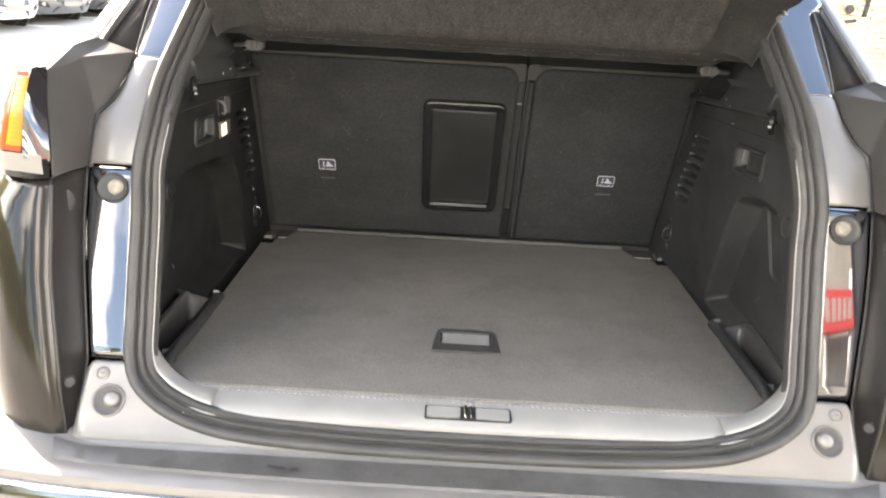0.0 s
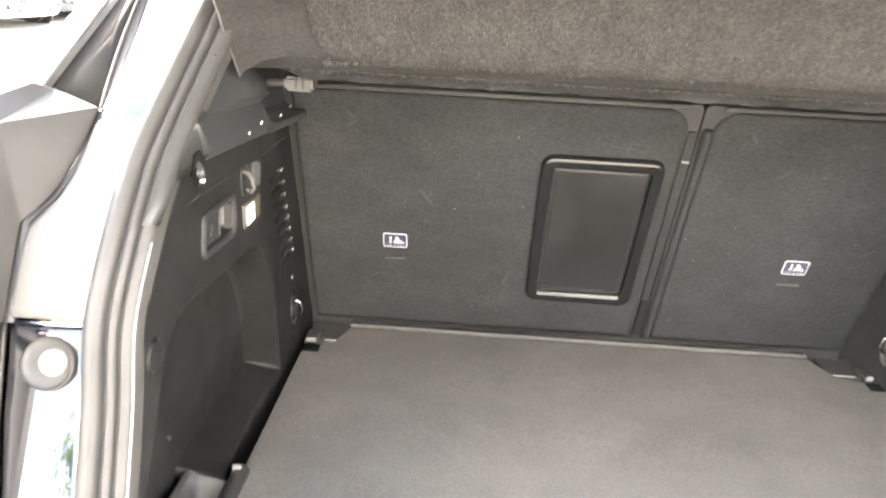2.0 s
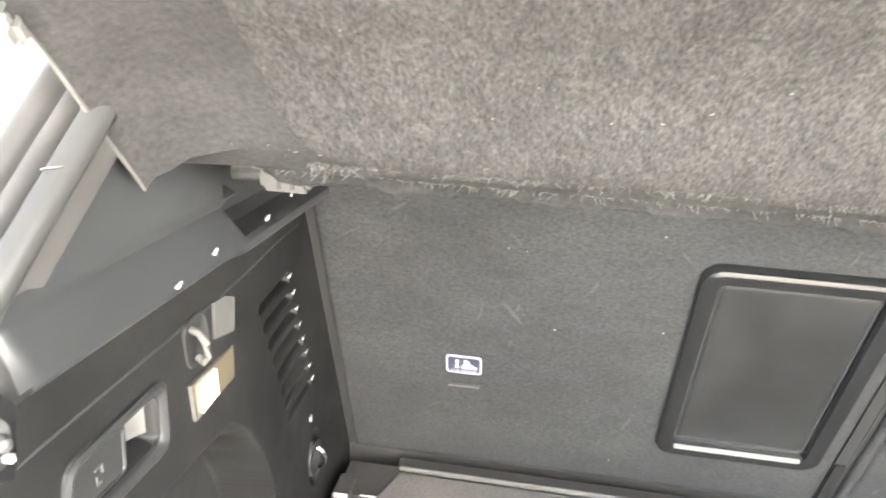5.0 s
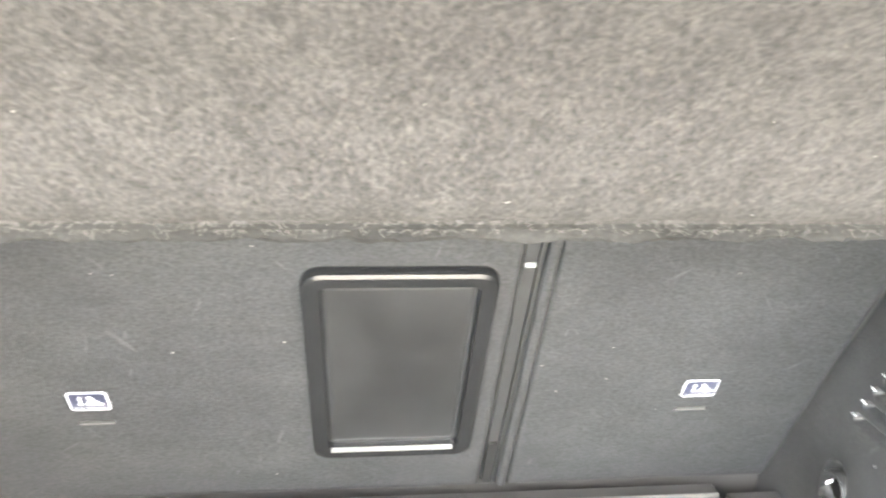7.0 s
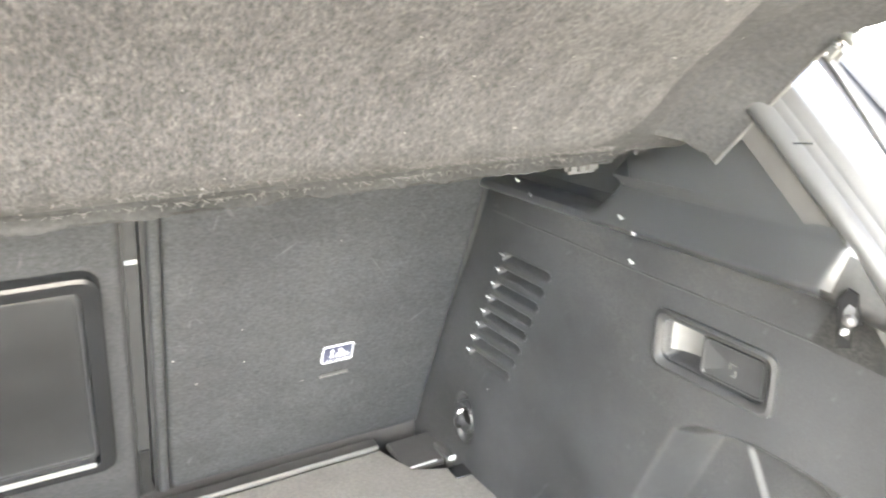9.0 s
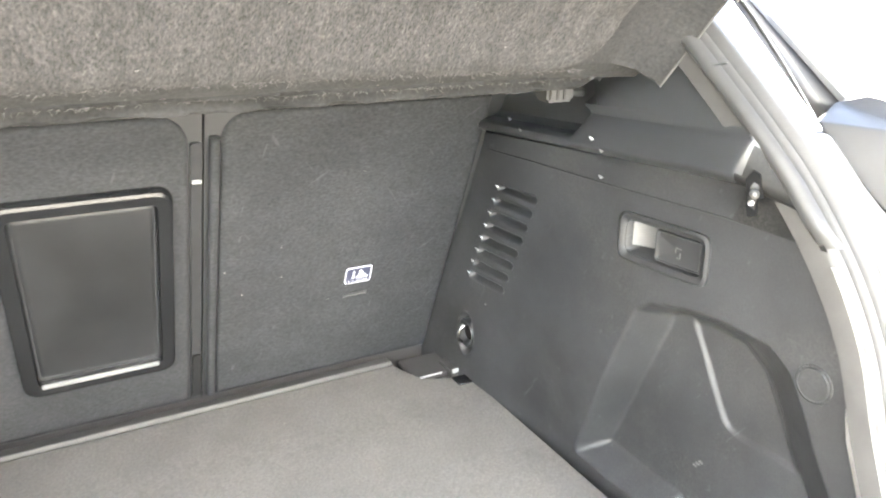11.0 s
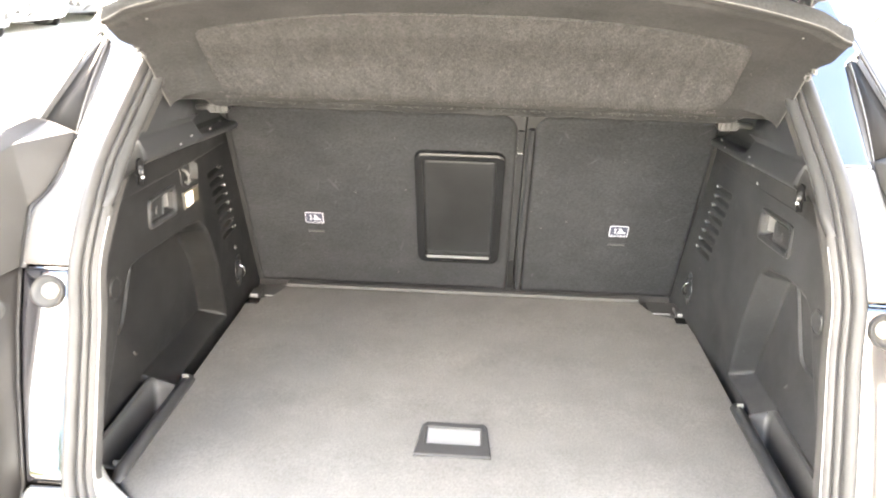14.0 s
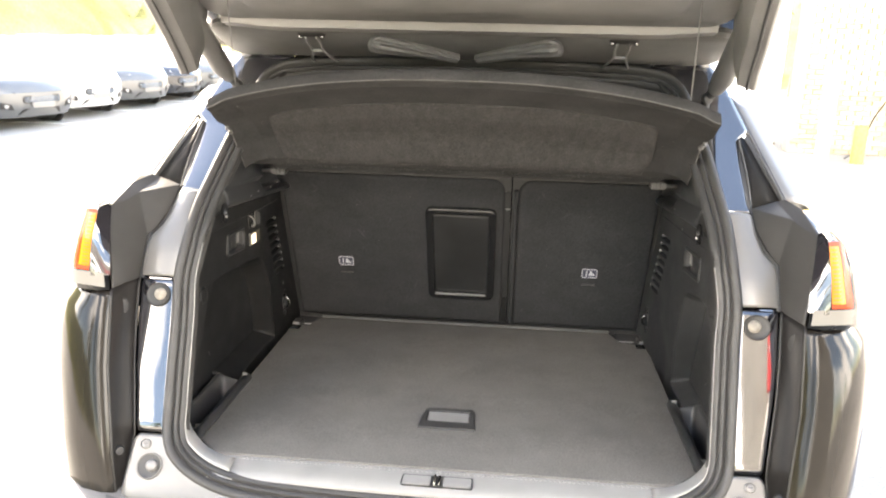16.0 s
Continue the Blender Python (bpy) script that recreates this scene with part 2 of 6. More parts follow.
def brick_material():
    m = material("buff_brick", (0.45, 0.33, 0.16), 0.9, grain=0.25, grain_scale=30, bump=0.3, bump_scale=60)
    n, l = m.node_tree.nodes, m.node_tree.links
    info = n.new("ShaderNodeObjectInfo")
    r = n.new("ShaderNodeValToRGB")
    r.color_ramp.elements[0].color, r.color_ramp.elements[1].color = (0.40, 0.29, 0.18, 1), (0.58, 0.49, 0.33, 1)
    l.new(info.outputs["Random"], r.inputs["Fac"])
    l.new(r.outputs["Color"], n["Principled BSDF"].inputs["Base Color"])
    return m


BRICK = brick_material()


# ---- shape helpers ----
def part(name, bm, mat, parent=None, label="", smooth=40):
    bmesh.ops.recalc_face_normals(bm, faces=bm.faces)
    me = bpy.data.meshes.new(name)
    bm.to_mesh(me)
    bm.free()
    me.materials.append(mat)
    if smooth:
        me.shade_smooth()
        me.set_sharp_from_angle(angle=radians(smooth))
    ob = new(name, me)
    ob.parent = parent
    if label:
        tagged(ob, label)
    return ob


def empty(name, label, category, group="", kind="", at=(0, 0, 0)):
    ob = new(name)
    ob.location = at
    ob.empty_display_size = 0.05
    return tagged(ob, label, category, group, kind)


def solid(ob, thickness, offset=-1.0):
    mod = ob.modifiers.new("thickness", "SOLIDIFY")
    mod.thickness, mod.offset = thickness, offset
    return ob


def box(c, size, bevel=0.0, segs=2, m=None):
    bm = bmesh.new()
    bmesh.ops.create_cube(bm, size=1, matrix=Matrix.Translation(c) @ Matrix.Diagonal((*size, 1)))
    if bevel:
        bmesh.ops.bevel(bm, geom=bm.edges[:], offset=bevel, segments=segs, affect="EDGES", clamp_overlap=True)
    if m is not None:
        bm.transform(m)
    return bm


def grid(fn, nu, nv, closed_u=False):
    bm = bmesh.new()
    rows = [[bm.verts.new(fn(i / nu, j / nv)) for j in range(nv + 1)] for i in range(nu if closed_u else nu + 1)]
    for i in range(nu):
        a, b = rows[i], rows[(i + 1) % len(rows)]
        for j in range(nv):
            bm.faces.new((a[j], b[j], b[j + 1], a[j + 1]))
    return bm


def loft(rows, closed=False, caps=False):
    bm = bmesh.new()
    vs = [[bm.verts.new(p) for p in r] for r in rows]
    for a, b in zip(vs, vs[1:]):
        n = len(a)
        for j in range(n if closed else n - 1):
            k = (j + 1) % n
            bm.faces.new((a[j], b[j], b[k], a[k]))
    if caps:
        bm.faces.new(vs[0])
        bm.faces.new(vs[-1])
    return bm


def tube(points, r, n=8, caps=True, radii=None):
    pts = [Vector(p) for p in points]
    rows = []
    up = Vector((0.13, 0.21, 0.97))
    for i, p in enumerate(pts):
        t = (pts[min(i + 1, len(pts) - 1)] - pts[max(i - 1, 0)]).normalized()
        side = t.cross(up).normalized()
        other = side.cross(t)
        rr = radii[i] if radii else r
        rows.append([p + (side * math.cos(a) + other * math.sin(a)) * rr for a in (2 * math.pi * k / n for k in range(n))])
    return loft(rows, closed=True, caps=caps)


def lathe(profile, centre, axis, n=28):
    """profile: (radius, height along axis) pairs."""
    q = Vector(axis).normalized().to_track_quat("Z", "Y").to_matrix()
    c = Vector(centre)
    rows = [[c + q @ Vector((r * math.cos(a), r * math.sin(a), h)) for a in (2 * math.pi * k / n for k in range(n))] for r, h in profile]
    return loft(rows, closed=True, caps=True)


def plate(poly, at, lift):
    """A flat plate: poly in 2D, at(u, v, w) places it, from w = 0 to lift."""
    bm = bmesh.new()
    lo = [bm.verts.new(at(u, v, 0)) for u, v in poly]
    hi = [bm.verts.new(at(u, v, lift)) for u, v in poly]
    bm.faces.new(lo)
    bm.faces.new(hi[::-1])
    for i in range(len(poly)):
        k = (i + 1) % len(poly)
        bm.faces.new((lo[i], hi[i], hi[k], lo[k]))
    return bm


def rrect(u0, v0, u1, v1, r, n=5):
    out = []
    for cx, cy, a0 in ((u1 - r, v1 - r, 0), (u0 + r, v1 - r, 90), (u0 + r, v0 + r, 180), (u1 - r, v0 + r, 270)):
        out += [(cx + r * math.cos(radians(a0 + 90 * k / n)), cy + r * math.sin(radians(a0 + 90 * k / n))) for k in range(n + 1)]
    return out


def rounded(poly, radii, n=6, step=0.02):
    """A polygon with rounded corners, its straight sides divided."""
    out = []
    for i, r in enumerate(radii):
        p, a, b = Vector(poly[i]), Vector(poly[i - 1]), Vector(poly[(i + 1) % len(poly)])
        p0, p1 = p + (a - p).normalized() * r, p + (b - p).normalized() * r
        out += [tuple((p0.lerp(p, t)).lerp(p.lerp(p1, t), t)) for t in (k / n for k in range(n + 1))]
    full = []
    for (ax, ay), (bx, by) in zip(out, out[1:] + out[:1]):
        m = max(1, int(math.hypot(bx - ax, by - ay) / step))
        full += [(ax + (bx - ax) * k / m, ay + (by - ay) * k / m) for k in range(m)]
    return full


def ring(at, loops):
    """loops: (polyline, lift) with equal counts, skinned one after another."""
    return loft([[at(u, v, w) for u, v in poly] for poly, w in loops], closed=True)


def join(*bms):
    out = bmesh.new()
    for b in bms:
        me = bpy.data.meshes.new("tmp")
        b.to_mesh(me)
        out.from_mesh(me)
        bpy.data.meshes.remove(me)
        b.free()
    return out


def smoothstep(a, b, x):
    t = min(1, max(0, (x - a) / (b - a)))
    return t * t * (3 - 2 * t)


def interp(x, xs, ys):
    return float(np.interp(x, xs, ys))


def curve_through(pts, n):
    """n points along a smooth curve through pts, evenly spaced."""
    p = [Vector(q) for q in pts]
    dense = []
    for i in range(len(p) - 1):
        a, b, c, d = p[max(i - 1, 0)], p[i], p[i + 1], p[min(i + 2, len(p) - 1)]
        for k in range(20):
            t = k / 20
            dense.append(0.5 * ((2 * b) + (c - a) * t + (2 * a - 5 * b + 4 * c - d) * t * t + (3 * b - a - 3 * c + d) * t ** 3))
    dense.append(p[-1])
    s = [0.0]
    for a, b in zip(dense, dense[1:]):
        s.append(s[-1] + (b - a).length)
    out = []
    for k in range(n):
        t = s[-1] * k / (n - 1)
        i = min(max(int(np.searchsorted(s, t)) - 1, 0), len(dense) - 2)
        f = (t - s[i]) / max(s[i + 1] - s[i], 1e-9)
        out.append(dense[i].lerp(dense[i + 1], f))
    return out


# SCENE-BODY

# ---- the car: opening, seal and boot interior ----
# x to the right, y forward into the boot, z up; the car is mirrored about x = 0
TABLE_Z = [0.40, 0.70, 0.74, 0.80, 1.08, 1.15, 1.20, 1.25, 1.30, 1.37, 1.45, 1.575, 1.80]
TABLE_Y = [-0.30, -0.23, -0.205, -0.155, -0.012, 0.018, 0.054, 0.101, 0.153, 0.236, 0.33, 0.45, 0.52]
HALF = [(0, 0.701), (0.21, 0.703), (0.40, 0.713), (0.505, 0.736), (0.573, 0.772), (0.598, 0.815), (0.603, 0.87), (0.608, 0.95), (0.613, 1.04),
        (0.619, 1.118), (0.614, 1.19), (0.611, 1.258), (0.602, 1.31), (0.592, 1.365), (0.583, 1.41), (0.55, 1.52), (0.52, 1.562), (0.466, 1.583),
        (0.34, 1.592), (0, 1.597)]


def open_y(z):
    """How far forward the rear opening's face lies at height z."""
    return sum(interp(z + d, TABLE_Z, TABLE_Y) for d in (-0.03, -0.015, 0, 0.015, 0.03)) / 5


def open_normal(z):
    return Vector((0, -1, (open_y(z + 0.01) - open_y(z - 0.01)) / 0.02)).normalized()


def seat_at(x, z, lift=0.0):
    """A point on the rear face of the seat backs, lifted towards the boot."""
    y = 0.738 - 0.38 * (z - 0.95)
    return Vector((x, y - 0.935 * lift, z - 0.355 * lift))


def floor_z(y):
    return 0.760 - 0.02 * y


loop = [(x, z) for x, z in HALF] + [(-x, z) for x, z in HALF[-2:0:-1]]
loop_pts = curve_through([(x, open_y(z), z) for x, z in loop + loop[:1]], 201)[:-1]


def loop_frames():
    out = []
    n = len(loop_pts)
    for i, p in enumerate(loop_pts):
        t = (loop_pts[(i + 1) % n] - loop_pts[i - 1]).normalized()
        nor = open_normal(p.z)
        nor = (nor - t * nor.dot(t)).normalized()
        inward = nor.cross(t)
        if inward.dot(Vector((0, 0.1, 1.15)) - p) < 0:
            inward = -inward
        out.append((p, nor, inward))
    return out


FRAMES = loop_frames()
SEAL_PROFILE = [(-0.004, -0.014), (-0.002, 0.002), (0.001, 0.007), (0.007, 0.010), (0.013, 0.008), (0.017, 0.001), (0.019, -0.003), (0.022, 0.0), (0.026, 0.005),
                (0.030, 0.003), (0.032, -0.004), (0.034, -0.003), (0.038, 0.002), (0.043, 0.0), (0.047, -0.008), (0.047, -0.03)]


def seal_x_outer(z):
    hz = [q[1] for q in HALF[4:18]]
    return interp(z, hz, [q[0] for q in HALF[4:18]])


def seal_x_inner(z):
    return seal_x_outer(z) - 0.047


car = empty("estate_car", "black car with its tailgate raised and boot empty", "car")

part("rubber_seal", loft([[p + inw * b + nor * h for b, h in SEAL_PROFILE] for p, nor, inw in FRAMES + FRAMES[:1]]), RUBBER, car,
     "grey ribbed rubber seal round the boot opening", 55)


# the sill and the corners that lead up into the side trims
def sill_profile(x):
    bow = 0.010 * (1 - (x / 0.5) ** 2)
    return [(-0.196 - bow * 0.6, 0.735), (-0.197 - bow * 0.6, 0.748), (-0.190 - bow * 0.6, 0.7535), (-0.172, 0.756), (-0.150, 0.757), (-0.132, 0.7568), (-0.119, 0.7564), (-0.115, 0.735)]


sill = part("sill_trim", loft([[(x, y, z) for y, z in sill_profile(x)] for x in np.linspace(-0.486, 0.486, 41)]), SILL_PLASTIC, car, "satin plastic loading sill, sky sheen put in as pale grey", 50)
ribs = []
for k in range(88):
    x = -0.437 + k * 0.01005
    ribs.append(box((x, -0.1285, 0.7572), (0.0052, 0.014, 0.0014), 0.0004, 1))
part("sill_ribs", join(*ribs), SILL_PLASTIC, sill)
cover_rect = rrect(-0.075, -0.187, 0.075, -0.147, 0.006)
part("striker_surround", ring(lambda u, v, w: Vector((u, v, 0.7568 + w)), [
    (cover_rect, -0.002), (cover_rect, 0.0012), (rrect(-0.0735, -0.1855, 0.0735, -0.1485, 0.005), 0.0012), (rrect(-0.0725, -0.1845, 0.0725, -0.1495, 0.005), -0.0004)]), BLACK_RUBBER, sill)
for x0, x1 in ((-0.0712, -0.0135), (0.0135, 0.0712)):
    part("cover_flap", plate(rrect(x0, -0.1830, x1, -0.1510, 0.005), lambda u, v, w: Vector((u, v, 0.7565 + w)), 0.0026), SILL_PLASTIC, sill)
part("striker_well", box((0, -0.167, 0.7570), (0.029, 0.040, 0.002), 0.0006, 1), BLACK_RUBBER, sill, "dark recess of the latch striker")
striker = part("latch_striker", tube([(-0.0045, -0.180, 0.757), (-0.0045, -0.180, 0.763), (-0.0045, -0.152, 0.763), (-0.0045, -0.152, 0.757)], 0.0024), CHROME, sill, "bright steel latch striker loop")
part("latch_striker", tube([(0.0055, -0.180, 0.757), (0.0055, -0.180, 0.762), (0.0055, -0.152, 0.762), (0.0055, -0.152, 0.757)], 0.0018), CHROME, sill)


def corner_trim(s):
    rows = []
    for p, nor, inw in FRAMES:
        if p.x * s < 0.44 or p.z > 1.197:
            continue
        q = p + inw * 0.047 - nor * 0.004
        a = smoothstep(0.75, 0.83, p.z)
        end = Vector((q.x + s * (0.004 + 0.008 * a), q.y + 0.052 - 0.010 * a, q.z + (0.757 - q.z) * (1 - smoothstep(0.70, 0.80, p.z)) * 0.9))
        mid1 = q.lerp(end, 0.12) + Vector((0, 0, 0.004 * (1 - a)))
        mid2 = q.lerp(end, 0.6) + Vector((0, 0, 0.002 * (1 - a)))
        rows.append((p.z + abs(p.x) * 0.001, [q, mid1, mid2, end, end + Vector((s * 0.008, 0.004, -0.02 * (1 - a)))]))
    rows.sort(key=lambda r: r[0])
    return loft([r for _, r in rows])


for s in (-1, 1):
    solid(part("sill_corner_trim", corner_trim(s), SILL_PLASTIC, car, "plastic corner trim beside the sill, sky sheen put in as grey", 60), 0.002, 0)

# ---- side trims ----
WALL = {-1: 0.571, 1: 0.567}
DEEP = {-1: 0.637, 1: 0.621}
REAR_RIM = [(0.21, 1.071), (0.157, 1.077), (0.107, 1.077), (0.078, 1.060), (0.055, 1.028), (0.031, 0.987), (0.001, 0.943), (-0.032, 0.900), (-0.10, 0.80), (-0.10, 0.655), (0.222, 0.655), (0.224, 0.758)]
REAR_WELL = [(0.21, 1.047), (0.166, 1.046), (0.129, 1.022), (0.104, 0.985), (0.068, 0.926), (0.029, 0.871), (-0.005, 0.82), (-0.045, 0.77), (-0.045, 0.66), (0.212, 0.66), (0.214, 0.788)]
# outline of the wheel-arch recess on the trim's face, and of its deep panel
RIM = {1: [(0.386, 0.758), (0.385, 0.775), (0.298, 1.036), (0.272, 1.056)] + REAR_RIM,
       -1: [(0.549, 0.758), (0.546, 0.778), (0.492, 0.939), (0.458, 1.012), (0.425, 1.046), (0.37, 1.056), (0.295, 1.062)] + REAR_RIM}
WELL = {1: [(0.358, 0.784), (0.274, 1.030), (0.258, 1.039)] + REAR_WELL,
        -1: [(0.530, 0.779), (0.521, 0.836), (0.498, 0.918), (0.470, 0.975), (0.440, 1.010), (0.39, 1.028), (0.30, 1.036)] + REAR_WELL}
HATCH = [(0.250, 1.045), (0.247, 1.034), (0.218, 0.989), (0.188, 0.941), (0.176, 0.925), (0.164, 0.918), (0.148, 0.916), (0.111, 0.920), (0.03, 0.921), (0.06, 1.0), (0.10, 1.04), (0.17, 1.07), (0.23, 1.07)]


def signed(poly, pts):
    """Distance of each point from the polygon's edge, positive inside."""
    pts = np.asarray(pts)
    a = np.asarray(poly)
    b = np.roll(a, -1, axis=0)
    best = np.full(len(pts), 9.0)
    inside = np.zeros(len(pts), bool)
    for p, q in zip(a, b):
        d = q - p
        t = np.clip(((pts - p) @ d) / (d @ d), 0, 1)
        best = np.minimum(best, np.linalg.norm(pts - p - t[:, None] * d, axis=1))
        cross = ((p[1] > pts[:, 1]) != (q[1] > pts[:, 1])) & (pts[:, 0] < (q[0] - p[0]) * (pts[:, 1] - p[1]) / (q[1] - p[1] + 1e-12) + p[0])
        inside ^= cross
    return np.where(inside, best, -best)


def ramped(d, w):
    t = np.clip(d / w, 0, 1)
    return t * t * (3 - 2 * t)


def divide_z(y):
    return 1.166 + (0.65 - y) * 0.058


def ledge_z(y):
    return 1.161 + (0.65 - y) * 0.09


def wall_x(s, y, z=1.1):
    """Face of a side trim: a little wider beside the opening, narrower low down by the seat."""
    if s < 0:
        return WALL[s] + 0.007 * smoothstep(0.45, 0.60, y)
    return WALL[s] + 0.009 * smoothstep(0.42, 0.16, y) - 0.004 * smoothstep(0.5, 0.62, y) - 0.010 * smoothstep(0.52, 0.66, y) * smoothstep(1.10, 0.90, z)


EYE = {1: (0.672, 0.830), -1: (0.668, 0.825)}
BEZEL = {1: [(0.338, 1.094), (0.341, 1.159), (0.2005, 1.167), (0.1965, 1.104)], -1: [(0.317, 1.100), (0.320, 1.163), (0.201, 1.168), (0.189, 1.111)]}


def bezel_at(s, a, b):
    """A point in the handle's bezel: a from its front to its rear end, b from bottom to top."""
    p = [Vector(q) for q in BEZEL[s]]
    return tuple(p[0].lerp(p[3], a).lerp(p[1].lerp(p[2], a), b))


CUP = {s: [bezel_at(s, a, b) for a, b in ((0.08, 0.15), (0.08, 0.85), (0.92, 0.85), (0.92, 0.15))] for s in BEZEL}


def louvre(s, k):
    return (0.599 + 0.0082 * k, 1.1125 - 0.0238 * k) if s > 0 else (0.589 + 0.0091 * k, 1.1165 - k * 0.0243)


def side_trim(s):
    nu, nv = 420, 330
    v = np.linspace(0, 1, nv + 1)
    z0 = 0.645 + v * (1.20 - 0.645)
    y0 = np.array([open_y(z) + 0.030 for z in z0])
    y1 = 0.738 - 0.38 * (z0 - 0.95) + 0.03
    u = np.linspace(0, 1, nu + 1)[:, None]
    y = y0 + (y1 - y0) * u
    z = 0.645 + v * (divide_z(y) - 0.645)
    pts = np.stack([y.ravel(), z.ravel()], axis=1)
    x = np.array([wall_x(s, a, b) for a, b in pts])
    # the trim flares outwards a little towards the floor
    x += 0.011 * (1 - ramped(pts[:, 1] - 0.775, 0.16)) * ramped(pts[:, 0] - 0.20, 0.08) * (1 - ramped(pts[:, 0] - 0.45, 0.1))
    outer, inner = signed(RIM[s], pts), signed(WELL[s], pts)
    rec = np.where(inner > 0, 1.0, np.clip(outer, 0, 1) / (np.clip(outer, 0, 1) + np.clip(-inner, 1e-6, 1)))
    deep = DEEP[s]
    x = x + (deep - x) * rec
    x += 0.0050 * ramped(signed(HATCH, pts), 0.0040) * ramped(inner, 0.012)
    # the recess of the folding handle
    cup = CUP[s]
    x += 0.022 * ramped(signed(cup, pts), 0.008)
    # louvres near the seat
    for k in range(8):
        yc, zc = louvre(s, k)
        slot = [(yc + 0.012, zc - 0.005), (yc + 0.012, zc + 0.006), (yc - 0.080, zc + 0.011), (yc - 0.086, zc + 0.006), (yc - 0.083, zc + 0.000)]
        x += 0.013 * ramped(signed(slot, pts), 0.0035)
    # shallow dish round the lashing ring
    d = np.hypot((pts[:, 0] - EYE[s][0]) / 1.0, (pts[:, 1] - EYE[s][1]) / 1.7)
    x += 0.014 * ramped(0.026 - d, 0.007)
    x -= 0.006 * np.exp(-((pts[:, 0] - 0.52) / 0.09) ** 2 - ((pts[:, 1] - 0.95) / 0.12) ** 2)
    # moulded edges are rounded
    g = x.reshape(nu + 1, nv + 1)
    for _ in range(2):
        g[1:-1] = 0.25 * g[:-2] + 0.5 * g[1:-1] + 0.25 * g[2:]
        g[:, 1:-1] = 0.25 * g[:, :-2] + 0.5 * g[:, 1:-1] + 0.25 * g[:, 2:]
    x = g.ravel()
    m = nv + 1
    i, j = np.meshgrid(np.arange(nu), np.arange(nv), indexing="ij")
    a = (i * m + j).ravel()
    faces = np.stack([a, a + m, a + m + 1, a + 1] if s > 0 else [a, a + 1, a + m + 1, a + m], axis=1)
    me = bpy.data.meshes.new("side_trim")
    me.from_pydata(np.stack([s * x, pts[:, 0], pts[:, 1]], axis=1).tolist(), [], faces.tolist())
    me.shade_smooth()
    me.set_sharp_from_angle(angle=radians(75))
    return new("side_trim", me)


# section of the upper trim behind the shelf pivot: x, and height over the joint
UPPER = [(0.567, 0.0), (0.567, 0.012), (0.566, 0.024), (0.565, 0.031), (0.5665, 0.0335), (0.558, 0.0355), (0.551, 0.038), (0.5455, 0.0425), (0.5420, 0.0465), (0.5412, 0.0500), (0.5440, 0.0650), (0.5485, 0.0805), (0.5500, 0.0838),
         (0.5520, 0.0862), (0.5545, 0.0900), (0.5585, 0.100), (0.5655, 0.125), (0.574, 0.165), (0.581, 0.21), (0.584, 0.26), (0.577, 0.32), (0.548, 0.362)]
# ahead of the pivot the ledge is lower and flat
UPPER_LOW = [(0.567, 0.0), (0.567, 0.012), (0.566, 0.024), (0.565, 0.031), (0.5665, 0.0335), (0.558, 0.0355), (0.550, 0.0375), (0.5425, 0.0400), (0.5395, 0.0435), (0.5385, 0.0475), (0.5395, 0.0515), (0.5430, 0.0545), (0.550, 0.0560),
             (0.558, 0.0566), (0.568, 0.0575), (0.578, 0.066), (0.584, 0.10), (0.588, 0.15), (0.590, 0.20), (0.588, 0.26), (0.577, 0.32), (0.548, 0.362)]


def upper_trim(s):
    """Wall above the joint: the ledge that carries the shelf, its end plate beside the pillar, and the trim up to the roof."""
    dx = WALL[s] - 0.567
    n = len(UPPER)

    def height(y, h):
        base = divide_z(y) + (ledge_z(y) - divide_z(y)) * smoothstep(0.012, 0.034, h)
        return base + h * ((1.562 - base) / 0.362 if h > 0.15 else 1.0)

    def start(k):
        z = height(0.16, UPPER[k][1])
        return 0.166 - 0.36 * (z - 1.25) if k < 13 else max(0.152, open_y(z) + 0.014)

    rows = []
    ys = [0.0, 0.012, 0.05, 0.12, 0.20, 0.29, 0.38, 0.425, 0.436, 0.444, 0.452, 0.460, 0.471, 0.50, 0.58, 0.68, 0.80, 0.92, 1.0]
    for u in ys:
        row = []
        for k in range(n):
            y = start(k) + (0.69 - start(k)) * u
            b = smoothstep(0.395, 0.425, y + 0.10 * (UPPER[k][0] - 0.545) * (k > 9))
            x = UPPER[k][0] + (UPPER_LOW[k][0] - UPPER[k][0]) * b
            h = UPPER[k][1] + (UPPER_LOW[k][1] - UPPER[k][1]) * b
            x -= 0.11 * max(0.0, min(y, 0.36) - 0.16) * smoothstep(0.084, 0.10, h) * smoothstep(0.34, 0.22, h) * (1 - b)
            row.append(Vector((s * (x + (wall_x(s, y) - 0.567) * smoothstep(0.036, 0.030, h) + dx * smoothstep(0.08, 0.02, h) * (h > 0.033)), y, height(y, h))))
        rows.append(row)
    # end plate towards the pillar
    edge = rows[0]
    plate_rows = []
    for f in (1.0, 0.7, 0.4, 0.16, 0.05):
        row = []
        for k in range(n):
            p = edge[k]
            z = p.z - 0.010 * (k < 13)
            z = max(z, 1.200 + 0.0025 * k)
            q = Vector((s * (seal_x_inner(min(z, 1.56)) - 0.001), open_y(z) + 0.004, z))
            row.append(p.lerp(q, f) - Vector((s * 0.004, 0, 0)) * math.sin(math.pi * min(1, f)) * (k >= 13))
        plate_rows.append(row)
    return loft(plate_rows + rows)


